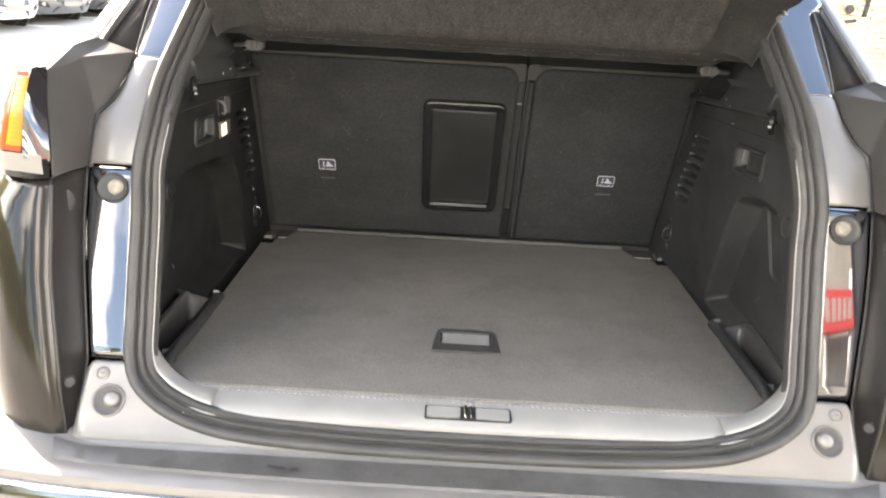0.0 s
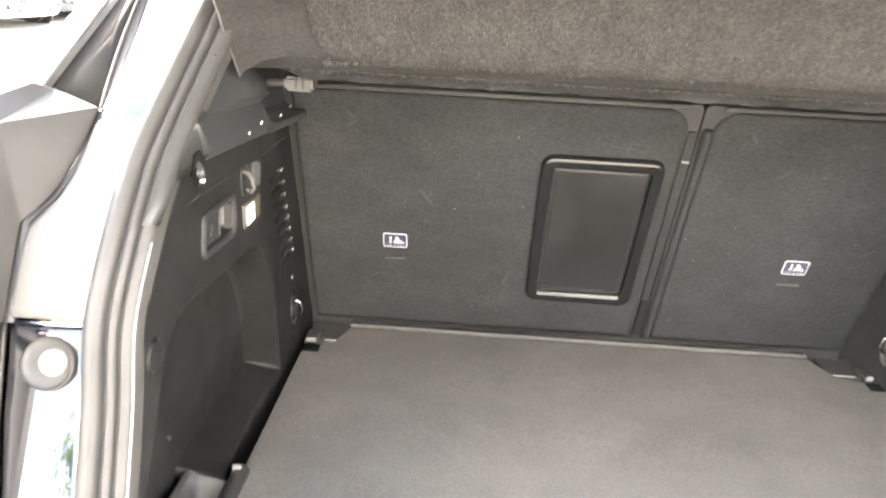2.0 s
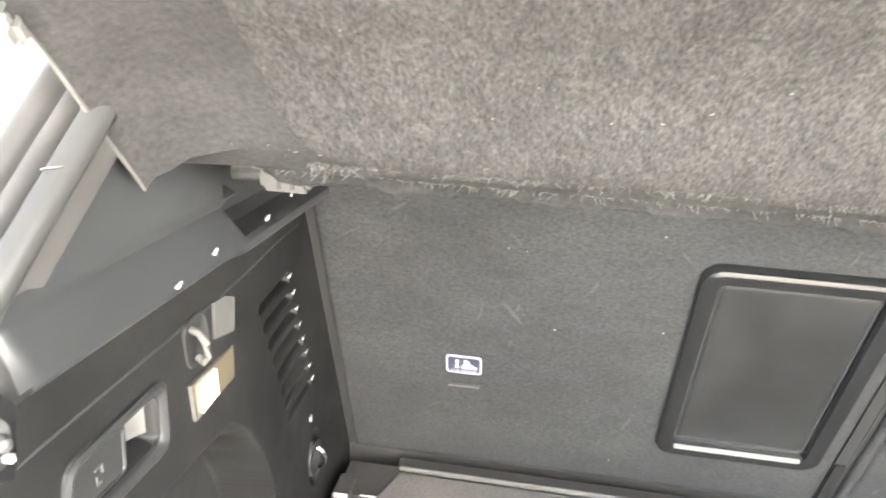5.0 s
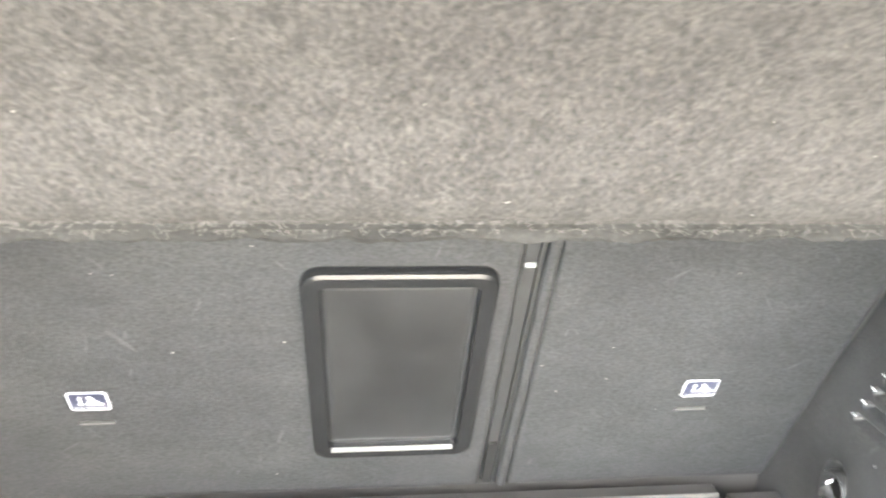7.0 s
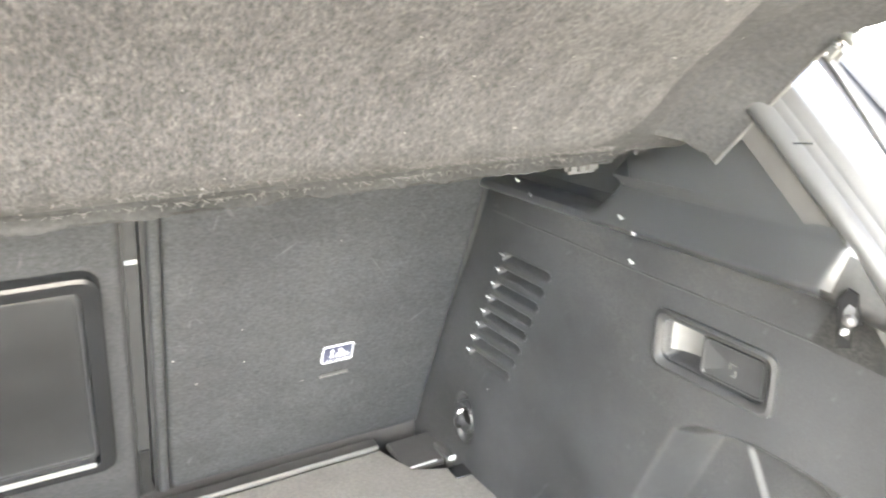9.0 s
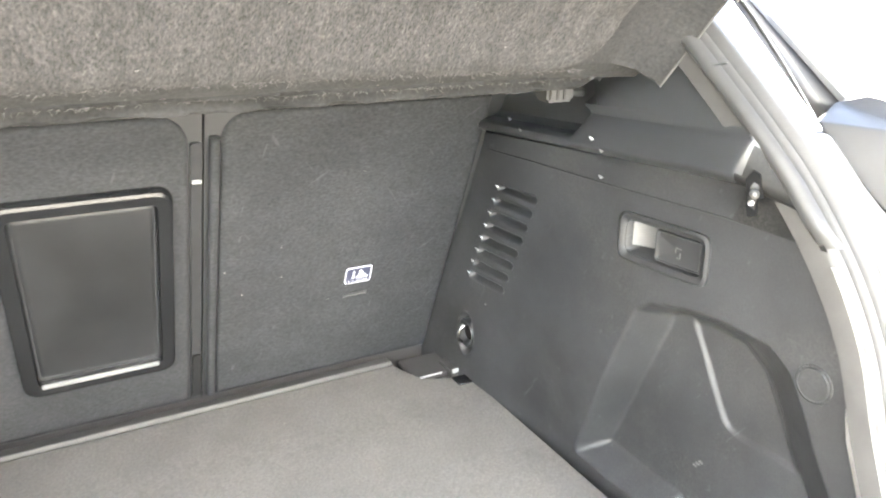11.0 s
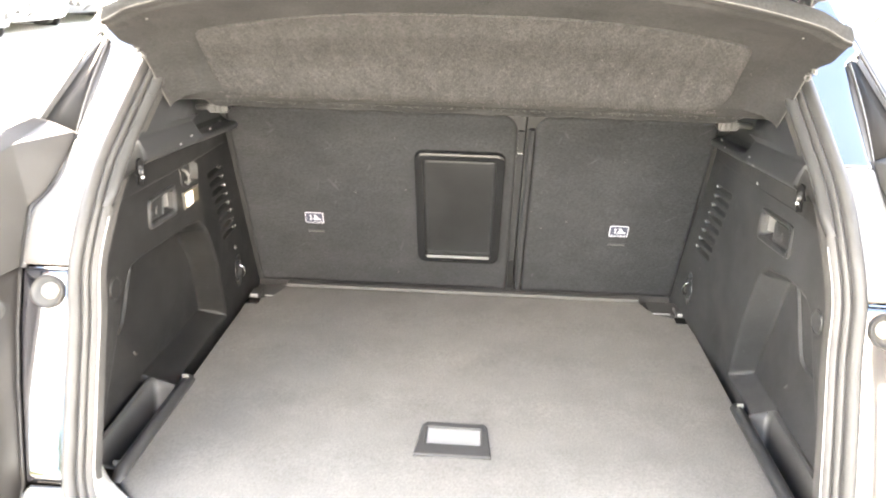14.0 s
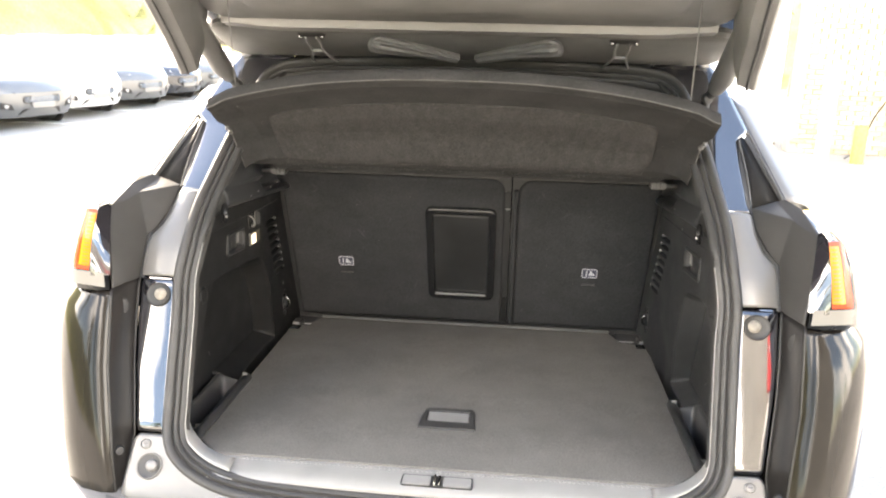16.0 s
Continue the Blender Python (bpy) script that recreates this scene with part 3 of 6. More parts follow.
def pillar_band(s):
    """Light strip beside the seal, from the step above the side trim to the roof."""
    rows = []
    for z in np.linspace(1.205, 1.555, 40):
        x, y = seal_x_inner(z), open_y(z)
        k = smoothstep(1.205, 1.222, z)
        rows.append([Vector((s * (px + 0.006 * (1 - k)), y + dy, z - dz)) for px, dy, dz in ((x + 0.004, -0.010, 0), (x - 0.001, -0.007, 0), (x - 0.0050, -0.001, 0.001), (x - 0.0062, 0.006, 0.002), (x - 0.0055, 0.010, 0.003), (x - 0.001, 0.013, 0.004))])
    return loft(rows)


def wall_at(s, off=0.0):
    """Places (y, z, lift) on a side trim, lifted into the boot."""
    return lambda u, v, w: Vector((s * (wall_x(s, u, v) - off - w), u, v))


LEDGE_GLINTS = {1: [(0.539, 0.556, 1.234), (0.541, 0.530, 1.223), (0.541, 0.379, 1.243), (0.545, 0.363, 1.231), (0.566, 0.382, 1.190)],
             -1: [(0.541, 0.519, 1.244), (0.541, 0.459, 1.241), (0.541, 0.358, 1.249), (0.541, 0.302, 1.247)]}


def build_side(s):
    trim = side_trim(s)
    trim.data.materials.append(LIT_DUSTY_PLASTIC if s > 0 else PLASTIC)
    trim.parent = car
    tagged(trim, "dusty dark plastic side trim with a wheel-arch recess, its base lightened for stronger light" if s > 0 else "dark grained plastic side trim with a wheel-arch recess")
    upper = part("upper_side_trim", upper_trim(s), UPPER_PLASTIC, car, "smooth dark plastic upper trim with the shelf ledge", 32)
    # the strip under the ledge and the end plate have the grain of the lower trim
    upper.data.materials.append(LIT_DUSTY_PLASTIC if s > 0 else PLASTIC)
    upper.data.materials.append(PLASTIC)
    for face in upper.data.polygons:
        c = face.center
        if c.y < 0.160 - 0.36 * (c.z - 1.25) and c.z < 1.30:
            face.material_index = 2
        elif c.z - ledge_z(c.y) < 0.036:
            face.material_index = 1
    part("pillar_trim_band", pillar_band(s), GREY_TRIM, upper, "lighter grey strip beside the seal", 45)
    at = wall_at(s)
    dx = WALL[s] - 0.567
    # groove between lower and upper trim
    part("trim_joint", tube([(s * (wall_x(s, y) + 0.0005), y, divide_z(y)) for y in np.linspace(0.07, 0.64, 30)], 0.0016, 6), BLACK_RUBBER, trim)
    # pale slips at the louvre ends stand for light through the slots
    for k in range(8):
        yc, zc = louvre(s, k)
        part("vent_tab", plate([(yc + 0.012, zc + 0.0000), (yc + 0.0190, zc + 0.0014), (yc + 0.0194, zc + 0.0029), (yc + 0.0123, zc + 0.0017)], wall_at(s, -0.001), 0.0020), GLINT_PALE, trim)
    # lashing eye
    ey, ez = EYE[s]
    ex = wall_x(s, ey, ez)
    eye = part("lashing_eye", lathe([(0.003, 0.000), (0.014, 0.000), (0.018, 0.004), (0.0215, 0.0085), (0.0240, 0.0092), (0.0255, 0.007), (0.0258, -0.004)], (s * (ex + 0.008), ey, ez), (-s, 0, 0), 32), HANDLE_PLASTIC, trim, "dark round lashing point")
    part("eye_hole", lathe([(0.001, 0.0012), (0.0125, 0.0010), (0.0135, 0.0)], (s * (ex + 0.008), ey, ez), (-s, 0, 0), 24), SLOT, eye)
    arc = [(s * (ex - 0.004 - 0.010 * math.sin(a)), ey + 0.006 * math.cos(a) * 0.3, ez - 0.016 * math.cos(a)) for a in np.linspace(0, math.pi, 12)]
    part("ring", tube(arc, 0.0028), CHROME, eye, "bright steel lashing ring")
    part("screw_head", lathe([(0.001, 0.0035), (0.005, 0.0025), (0.006, 0)], (s * (wall_x(s, 0.61, 0.91) + 0.001), 0.615 if s > 0 else 0.655, 0.911 if s > 0 else 0.895), (-s, 0, 0), 12), PALE_GREY, trim)
    # round cap near the opening
    part("round_cap", lathe([(0.001, 0.0012), (0.0165, 0.0012), (0.0178, 0.0), (0.0182, -0.0015), (0.0192, -0.0012), (0.0198, 0.0008), (0.021, 0.0004), (0.0215, -0.001)],
                            (s * (wall_x(s, 0.05) - 0.0005), 0.050 if s > 0 else 0.043, 1.060 if s > 0 else 1.063), (-s, 0, 0), 40), LIT_DUSTY_PLASTIC if s > 0 else PLASTIC, trim)
    # folding handle with its bezel
    cup_o = BEZEL[s]
    inset = lambda f, g: [bezel_at(s, a, b) for a, b in ((f, g), (f, 1 - g), (1 - f, 1 - g), (1 - f, g))]

    def soft(poly, r=0.010, n=5):
        out = []
        for i in range(4):
            p, a, b = Vector(poly[i]), Vector(poly[i - 1]), Vector(poly[(i + 1) % 4])
            p0, p1 = p + (a - p).normalized() * r, p + (b - p).normalized() * r
            out += [tuple((p0.lerp(p, t)).lerp(p.lerp(p1, t), t)) for t in (k / n for k in range(n + 1))]
        return out

    handle = part("release_handle", ring(at, [(soft(cup_o, 0.014), -0.002), (soft(inset(0.004, 0.008), 0.014), 0.0030), (soft(inset(0.03, 0.06), 0.013), 0.0048), (soft(inset(0.06, 0.13), 0.012), 0.0030), (soft(inset(0.075, 0.16), 0.011), 0.0005),
                                              (soft(inset(0.08, 0.17), 0.011), -0.022)]), HANDLE_PLASTIC, trim, "", 35)
    lever = [bezel_at(s, a, b) for a, b in ((0.40, 0.19), (0.40, 0.81), (0.91, 0.81), (0.91, 0.19))]
    mid = Vector(bezel_at(s, 0.66, 0.5))
    shrink = lambda f: [tuple(mid + (Vector(q) - mid) * f) for q in lever]
    part("lever", ring(at, [(soft(lever, 0.005), -0.020), (soft(lever, 0.005), -0.0040), (soft(shrink(0.96), 0.005), -0.0015), (soft(shrink(0.90), 0.005), -0.0015),
                            (soft(shrink(0.86), 0.004), -0.0028), ([tuple(mid)] * 24, -0.0030)]), HANDLE_PLASTIC, handle)
    part("lever_mark", join(*[box((s * (wall_x(s, mid.x) + 0.0022), mid.x + a, mid.y + b), (0.001, c, d)) for a, b, c, d in ((0.000, 0.004, 0.008, 0.0015), (0.004, 0.001, 0.0015, 0.007), (-0.003, -0.004, 0.0015, 0.006), (-0.001, -0.008, 0.005, 0.0015))]), GREY_CLIP, handle)

    def scoop(u, v):
        y, z = bezel_at(s, 0.075 + 0.335 * (1 - math.cos(u * math.pi / 2)), 0.30 + 0.52 * v)
        return Vector((s * (wall_x(s, y) + 0.001 + 0.019 * math.sin(u * math.pi / 2)), y, z))

    part("finger_scoop", grid(scoop, 14, 4), SCOOP, handle, "smooth finger scoop, reflected light put in as grey")
    # bar along the pocket, and the pocket's floor
    part("pocket_bar", tube([(s * x, y, z) for x, y, z in ((0.560, 0.266, 0.742), (0.5585, 0.255, 0.758), (0.558, 0.20, 0.762), (0.558, 0.10, 0.764), (0.5585, 0.0, 0.766), (0.559, -0.048, 0.766), (0.560, -0.066, 0.752))], 0.0125, 12), HANDLE_PLASTIC, trim, "dark rounded bar along the side pocket")
    part("bar_clip", box((s * 0.561, 0.246, 0.770), (0.013, 0.005, 0.012), 0.001, 1), PALE_GREY, trim)
    part("bar_clip", box((s * 0.568, -0.038, 0.772), (0.018, 0.006, 0.010), 0.001, 1), PALE_GREY, trim)
    # open box sunk into the ledge, its outer rim a little higher
    def pocket_at(u, v, w):
        return Vector((s * (v + dx), u, w + 0.35 * max(0.0, v - 0.598) + 0.010 * smoothstep(0.598, 0.612, v) * (w > 0.74)))

    lining = part("pocket_lining", ring(pocket_at, [(rrect(-0.048, 0.552, 0.222, 0.622, 0.010), 0.764), (rrect(-0.046, 0.554, 0.219, 0.618, 0.012), 0.768), (rrect(-0.040, 0.558, 0.214, 0.611, 0.012), 0.768), (rrect(-0.037, 0.560, 0.211, 0.608, 0.012), 0.763),
                                                    (rrect(-0.030, 0.560, 0.188, 0.607, 0.012), 0.698), (rrect(-0.020, 0.568, 0.180, 0.600, 0.008), 0.690), (rrect(-0.012, 0.574, 0.172, 0.594, 0.006), 0.690)]), LIT_POCKET, trim, "lining of the side pocket, lightened for the light it catches", 35)
    part("pocket_floor", box((s * (0.581 + dx), 0.085, 0.688), (0.05, 0.22, 0.004), 0.001, 1), LIT_POCKET, trim)
    part("raised_letters", join(*[box((s * (DEEP[s] - 0.001), 0.205 - 0.004 * k, 0.842 + 0.005 * k), (0.001, 0.006, 0.0025)) for k in range(3)]), GREY_CLIP, trim)
    # small pale slips along the ledge stand for bright slits of light
    for x, y, z in LEDGE_GLINTS[s]:
        part("fastener", loft([[(s * (x - w), y + 0.0040, z + 0.0016), (s * (x - w), y - 0.0045, z - 0.0002), (s * (x - w), y - 0.0010, z - 0.0026)] for w in (0.0, 0.0022)], closed=True, caps=True), GLINT_PALE, upper)
    # sprung clip by the pillar
    o = Vector((s * 0.5505, 0.1385, 1.240))
    e1, e2 = Vector((s * 0.030, -0.064, -0.020)).normalized(), Vector((s * 0.009, -0.016, 0.046)).normalized()
    e2 = (e2 - e1 * e1.dot(e2)).normalized()
    nor = e1.cross(e2) * (1 if e1.cross(e2).y < 0 else -1)
    on_plate = lambda u, v, w: o + e1 * u + e2 * v + nor * w
    slot = part("clip_slot", plate([(-0.011, 0.019), (-0.003, 0.018), (0.004, 0.006), (0.010, -0.001), (0.006, -0.006), (0.012, -0.021), (0.004, -0.026), (-0.002, -0.016), (-0.007, -0.004), (-0.014, 0.008)], on_plate, 0.0035), SLOT, upper, "dark slot with a sprung clip")
    part("pillar_clip", loft([[on_plate(u, v, w) for u, v, w in row] for row in (((-0.005, 0.010, 0.003), (0.000, 0.009, 0.003)), ((-0.006, 0.004, 0.006), (0.003, 0.003, 0.006)), ((-0.003, -0.006, 0.007), (0.006, -0.008, 0.007)), ((0.003, -0.017, 0.003), (0.008, -0.018, 0.003)))]), PLASTIC, slot, "dark sprung clip")
    part("clip_tip", box(tuple(on_plate(0.002, -0.010, 0.008)), (0.006, 0.004, 0.005), 0.001, 1), PALE, slot, "small pale tip of the clip")
    part("clip_pin", lathe([(0.001, 0.006), (0.0035, 0.0045), (0.005, 0)], on_plate(0.001, -0.001, 0.0065), tuple(nor), 14), DARK_CLIP, slot)
    # shelf socket
    peg = part("shelf_socket", box((s * 0.497, 0.405, 1.298), (0.040, 0.030, 0.020), 0.004, 2), DARK_CLIP, upper, "grey plastic shelf pivot clip")
    part("socket_rib", box((s * 0.490, 0.3895, 1.300), (0.003, 0.003, 0.016)), CLADDING, peg)
    part("socket_rib", box((s * 0.500, 0.3895, 1.300), (0.003, 0.003, 0.016)), CLADDING, peg)
    part("pivot_pin", tube([(s * 0.52, 0.41, 1.297), (s * 0.545, 0.41, 1.295)], 0.006), BLACK_RUBBER, peg)
    # floor hinge bracket in the far corner
    br = part("floor_bracket", join(box((s * 0.518, 0.742, 0.733), (0.088, 0.078, 0.012), 0.003, 1), box((s * 0.552, 0.715, 0.738), (0.026, 0.05, 0.018), 0.003, 1)), CLADDING, trim)
    part("bracket_edge", box((s * 0.503, 0.7015, 0.7425), (0.046, 0.0025, 0.004), 0.001, 1), PALE, br)
    part("bracket_tab", box((s * 0.551, 0.6905, 0.7465), (0.020, 0.004, 0.009), 0.0015, 1), PALE, br)
    part("bracket_foot", box((s * 0.543, 0.655, 0.7475), (0.032, 0.028, 0.004), 0.001, 1), PLASTIC_SMOOTH, br)
    return trim


left_trim, right_trim = build_side(-1), build_side(1)
# courtesy lamp and bag hook on one side only
LAMP = [(0.357, 1.0955), (0.354, 1.131), (0.433, 1.126), (0.431, 1.094)]


def lamp_quad(inset):
    p = [Vector(q) for q in LAMP]
    c = sum(p, Vector((0, 0))) / 4
    return [tuple(c + (q - c) * (1 - inset / 0.04)) for q in p]


lamp = part("courtesy_lamp", plate(lamp_quad(0.003), wall_at(-1), 0.004), LAMP_LENS, left_trim, "lit courtesy lamp with a clear lens")
part("bulb", box((-0.5660, 0.379, 1.112), (0.002, 0.030, 0.026), 0.001, 1), LAMP_BULB, lamp)
part("lamp_rim", ring(wall_at(-1), [(lamp_quad(0.0), -0.001), (lamp_quad(0.0), 0.0032), (lamp_quad(0.0025), 0.0036), (lamp_quad(0.003), 0.0005)]), GREY_CLIP, lamp)
well = rounded([(0.356, 1.142), (0.352, 1.186), (0.390, 1.186), (0.396, 1.142)], (0.012, 0.016, 0.016, 0.012), 5, 0.02)
hook_well = part("bag_hook", ring(wall_at(-1), [(well, -0.002), (well, 0.002), ([(0.374 + (y - 0.374) * 0.9, 1.164 + (z - 1.164) * 0.9) for y, z in well], 0.0022), ([(0.374 + (y - 0.374) * 0.8, 1.164 + (z - 1.164) * 0.8) for y, z in well], 0.0006), ([(0.374, 1.164)] * len(well), 0.0006)]), BLACK_RUBBER, left_trim)
part("hook", tube([(-0.570, 0.366, 1.176), (-0.562, 0.364, 1.175), (-0.556, 0.363, 1.166), (-0.556, 0.363, 1.155), (-0.560, 0.364, 1.149), (-0.566, 0.366, 1.152)], 0.0034, 10), GREY_CLIP, hook_well, "grey curved bag hook")
part("socket_cover", plate([(0.402, 1.148), (0.406, 1.180), (0.426, 1.1775), (0.445, 1.168), (0.441, 1.136)], wall_at(-1), 0.002), GREY_CLIP, left_trim)

# dark lining that closes the boot above and in front
part("headliner", box((0, 1.30, 1.585), (1.16, 1.66, 0.02), 0.006, 1), CLADDING, car, "dark roof lining")
for s in (-1, 1):
    part("cabin_side_lining", box((s * 0.655, 1.53, 0.96), (0.02, 1.66, 1.25), 0.004, 1), CLADDING, car)
    part("wheel_house", box((s * 0.652, 0.41, 0.80), (0.02, 0.60, 0.80), 0.004, 1), CLADDING, car)
part("cabin_floor", box((0, 1.58, 0.45), (1.32, 1.6, 0.04), 0.004, 1), CLADDING, car)
part("seat_base", box((0, 0.845, 0.60), (1.32, 0.03, 0.30), 0.004, 1), CLADDING, car)
part("boot_well", box((0, 0.32, 0.655), (1.30, 1.02, 0.02), 0.004, 1), CLADDING, car)

# ---- seat backs ----
def seat_panel(name, x0, x1, round_left, round_right, label):
    z0, z1, r = 0.735, 1.253, 0.040
    poly = [(x0, z0), (x1, z0)]
    poly += [(x1 - r + r * math.cos(a), z1 - r + r * math.sin(a)) for a in np.linspace(0, math.pi / 2, 9)] if round_right else [(x1, z1)]
    poly += [(x0 + r - r * math.sin(a), z1 - r + r * math.cos(a)) for a in np.linspace(0, math.pi / 2, 9)] if round_left else [(x0, z1)]
    cx, cz = (x0 + x1) / 2, (z0 + z1) / 2
    dense = []
    for (ax, az), (bx, bz) in zip(poly, poly[1:] + poly[:1]):
        n = max(1, int(math.hypot(bx - ax, bz - az) / 0.03))
        dense += [(ax + (bx - ax) * k / n, az + (bz - az) * k / n) for k in range(n)]

    def inset(d):
        return [(cx + (x - cx) * (1 - d / (x1 - x0) * 2), cz + (z - cz) * (1 - d / (z1 - z0) * 2)) for x, z in dense]

    bm = ring(lambda u, v, w: seat_at(u, v, w), [(dense, -0.05), (dense, -0.006), (inset(0.003), -0.001), (inset(0.009), 0.0008), (inset(0.02), 0.0012)])
    last = [v for v in bm.verts][-len(dense):]
    bm.faces.new(last)
    return part(name, bm, SEAT_FELT, None, "", 50)


seat_wide = empty("wide_seat_backrest", "wide dark felt-backed rear seat with a ski hatch", "seat back", "rear seat backs")
seat_narrow = empty("narrow_seat_backrest", "narrow dark felt-backed rear seat, upright", "seat back", "rear seat backs")
p = seat_panel("back_panel", -0.567, 0.106, False, True, "")
p.parent = seat_wide
p = seat_panel("back_panel", 0.147, 0.5535, True, False, "")
p.parent = seat_narrow
part("seat_frame", plate(rrect(-0.605, 0.72, 0.124, 1.262, 0.01), lambda u, v, w: seat_at(u, v, -0.008 - w), 0.09), BLACK_RUBBER, seat_wide)
part("seat_frame", plate(rrect(0.127, 0.72, 0.600, 1.262, 0.01), lambda u, v, w: seat_at(u, v, -0.008 - w), 0.09), BLACK_RUBBER, seat_narrow)
part("top_rim", tube([seat_at(x, 1.262, 0.0) for x in np.linspace(-0.59, 0.100, 20)], 0.0045, 8), CLADDING, seat_wide)
part("top_rim", tube([seat_at(x, 1.262, 0.0) for x in np.linspace(0.155, 0.585, 16)], 0.0045, 8), CLADDING, seat_narrow)
part("fabric_tag", box(tuple(seat_at(0.5585, 1.205, 0.0)), (0.008, 0.004, 0.014), 0.001, 1), YELLOW_TAG, seat_narrow, "small yellowed fabric tag")
# upright edging strips in the gap between the seats
part("edge_strip", plate(rrect(0.1085, 0.745, 0.1235, 1.215, 0.004), lambda u, v, w: seat_at(u, v, w - 0.010), 0.006), HANDLE_PLASTIC, seat_wide)
part("edge_strip_catch", plate(rrect(0.1095, 1.158, 0.1225, 1.161, 0.001), lambda u, v, w: seat_at(u, v, w - 0.006), 0.006), PALE, seat_wide)
part("lower_catch", plate(rrect(0.1090, 0.745, 0.1230, 0.838, 0.003), lambda u, v, w: seat_at(u, v, w - 0.006), 0.006), PLASTIC, seat_wide)
part("edge_bead", tube([seat_at(0.139, z, -0.002) for z in np.linspace(0.742, 1.222, 24)], 0.0075, 10), SEAT_FELT, seat_narrow)

# the ski hatch
def hatch_at(u, v, w):
    return seat_at(u + 0.012 * (1.16 - v) * (-1 if u > -0.02 else 1) * 0.6, v, w)


o = rrect(-0.132, 0.834, 0.084, 1.162, 0.022)
hatch = part("ski_hatch_frame", ring(hatch_at, [(o, -0.002), (o, 0.006), (rrect(-0.130, 0.836, 0.082, 1.160, 0.021), 0.0125), (rrect(-0.126, 0.840, 0.078, 1.156, 0.019), 0.0145),
                                                (rrect(-0.112, 0.852, 0.064, 1.141, 0.008), 0.0120), (rrect(-0.109, 0.855, 0.061, 1.138, 0.007), 0.0015), (rrect(-0.1088, 0.8552, 0.0608, 1.1378, 0.007), 0.0008)]), PLASTIC_SMOOTH, seat_wide, "black moulded ski hatch frame", 30)
door_rect = rrect(-0.106, 0.862, 0.058, 1.134, 0.005)
part("hatch_door", ring(hatch_at, [(door_rect, -0.004), (door_rect, 0.0025), (rrect(-0.104, 0.864, 0.056, 1.132, 0.005), 0.0036), (rrect(-0.1, 0.868, 0.052, 1.128, 0.005), 0.0037), ([(-0.024, 0.998)] * 24, 0.0038)]), HATCH_PLASTIC, hatch, "smooth black hatch door")
part("hatch_latch_bar", plate(rrect(-0.108, 0.851, 0.058, 0.856, 0.002), lambda u, v, w: hatch_at(u, v, w + 0.010), 0.004), PALE_GREY, hatch, "pale lower latch edge of the hatch")


def tether(x, z, seat):
    """Sticker with the tether symbol, and the slot below it."""
    at = lambda u, v, w: seat_at(x + u, z + v, w + 0.0014)
    border = part("tether_sticker", plate(rrect(-0.0235, -0.0165, 0.0235, 0.0165, 0.005), at, 0.0008), STICKER_WHITE, seat, "small dark sticker with white border and tether symbol")
    up = lambda u, v, w: seat_at(x + u, z + v, w + 0.0023)
    part("sticker_field", plate(rrect(-0.0215, -0.0145, 0.0215, 0.0145, 0.004), up, 0.0004), NAVY, border)
    top = lambda u, v, w: seat_at(x + u, z + v, w + 0.0028)
    child_seat = [(-0.0035, -0.0055), (0.0165, -0.0055), (0.0175, -0.002), (0.0105, -0.0015), (0.0135, 0.001), (0.0075, 0.0025), (0.0085, 0.0055), (0.0035, 0.0105), (-0.0005, 0.0085), (0.0015, 0.004), (-0.0015, 0.0005)]
    anchor = [(-0.0135, -0.003), (-0.009, -0.006), (-0.0045, -0.003), (-0.007, -0.0035), (-0.0080, 0.004), (-0.0062, 0.007), (-0.009, 0.010), (-0.0118, 0.007), (-0.010, 0.004), (-0.0110, -0.0035)]
    part("seat_symbol", plate(child_seat, top, 0.0004), STICKER_WHITE, border)
    part("anchor_symbol", plate(anchor, top, 0.0004), STICKER_WHITE, border)
    text = bpy.data.curves.new("sticker_text", "FONT")
    text.body, text.size, text.align_x = "TOP TETHER", 0.0064, "CENTER"
    text.materials.append(STICKER_WHITE)
    ob = new("sticker_text", text)
    ob.parent = border
    o, e, f = top(0, -0.0132, 0.0004), top(0.01, -0.0132, 0.0004), top(0, -0.0032, 0.0004)
    ex, ey = (e - o).normalized(), (f - o).normalized()
    m = Matrix((ex, ey, ex.cross(ey))).transposed().to_4x4()
    ob.matrix_local = Matrix.Translation(o) @ m
    slot = lambda u, v, w: seat_at(x + u, z - 0.040 + v, w + 0.0005)
    part("tether_slot", plate(rrect(-0.021, -0.0022, 0.021, 0.0022, 0.002), slot, 0.0016), BLACK_RUBBER, seat)
    part("slot_lip", plate([(-0.022, -0.0036), (0.021, -0.0031), (0.018, -0.0018), (-0.015, -0.0020)], slot, 0.0026), GREY_CLIP, seat)


tether(-0.393, 0.953, seat_wide)
tether(0.378, 0.950, seat_narrow)

# ---- loose boot floor ----
board = empty("boot_floor_board", "flat charcoal carpeted boot floor board with a lift handle", "floor board")
outline = [(-0.495, -0.125), (0.495, -0.125), (0.5515, -0.075), (0.5535, -0.05), (0.551, 0.255), (0.5595, 0.272), (0.5610, 0.66), (0.482, 0.695), (0.456, 0.762), (-0.484, 0.762), (-0.505, 0.695), (-0.561, 0.66),
           (-0.5595, 0.262), (-0.551, 0.245), (-0.5535, -0.05), (-0.5515, -0.075)]
dense = []
for (ax, ay), (bx, by) in zip(outline, outline[1:] + outline[:1]):
    n = max(1, int(math.hypot(bx - ax, by - ay) / 0.05))
    dense += [(ax + (bx - ax) * k / n, ay + (by - ay) * k / n) for k in range(n)]
cut = rrect(-0.060, 0.072, 0.060, 0.144, 0.012)


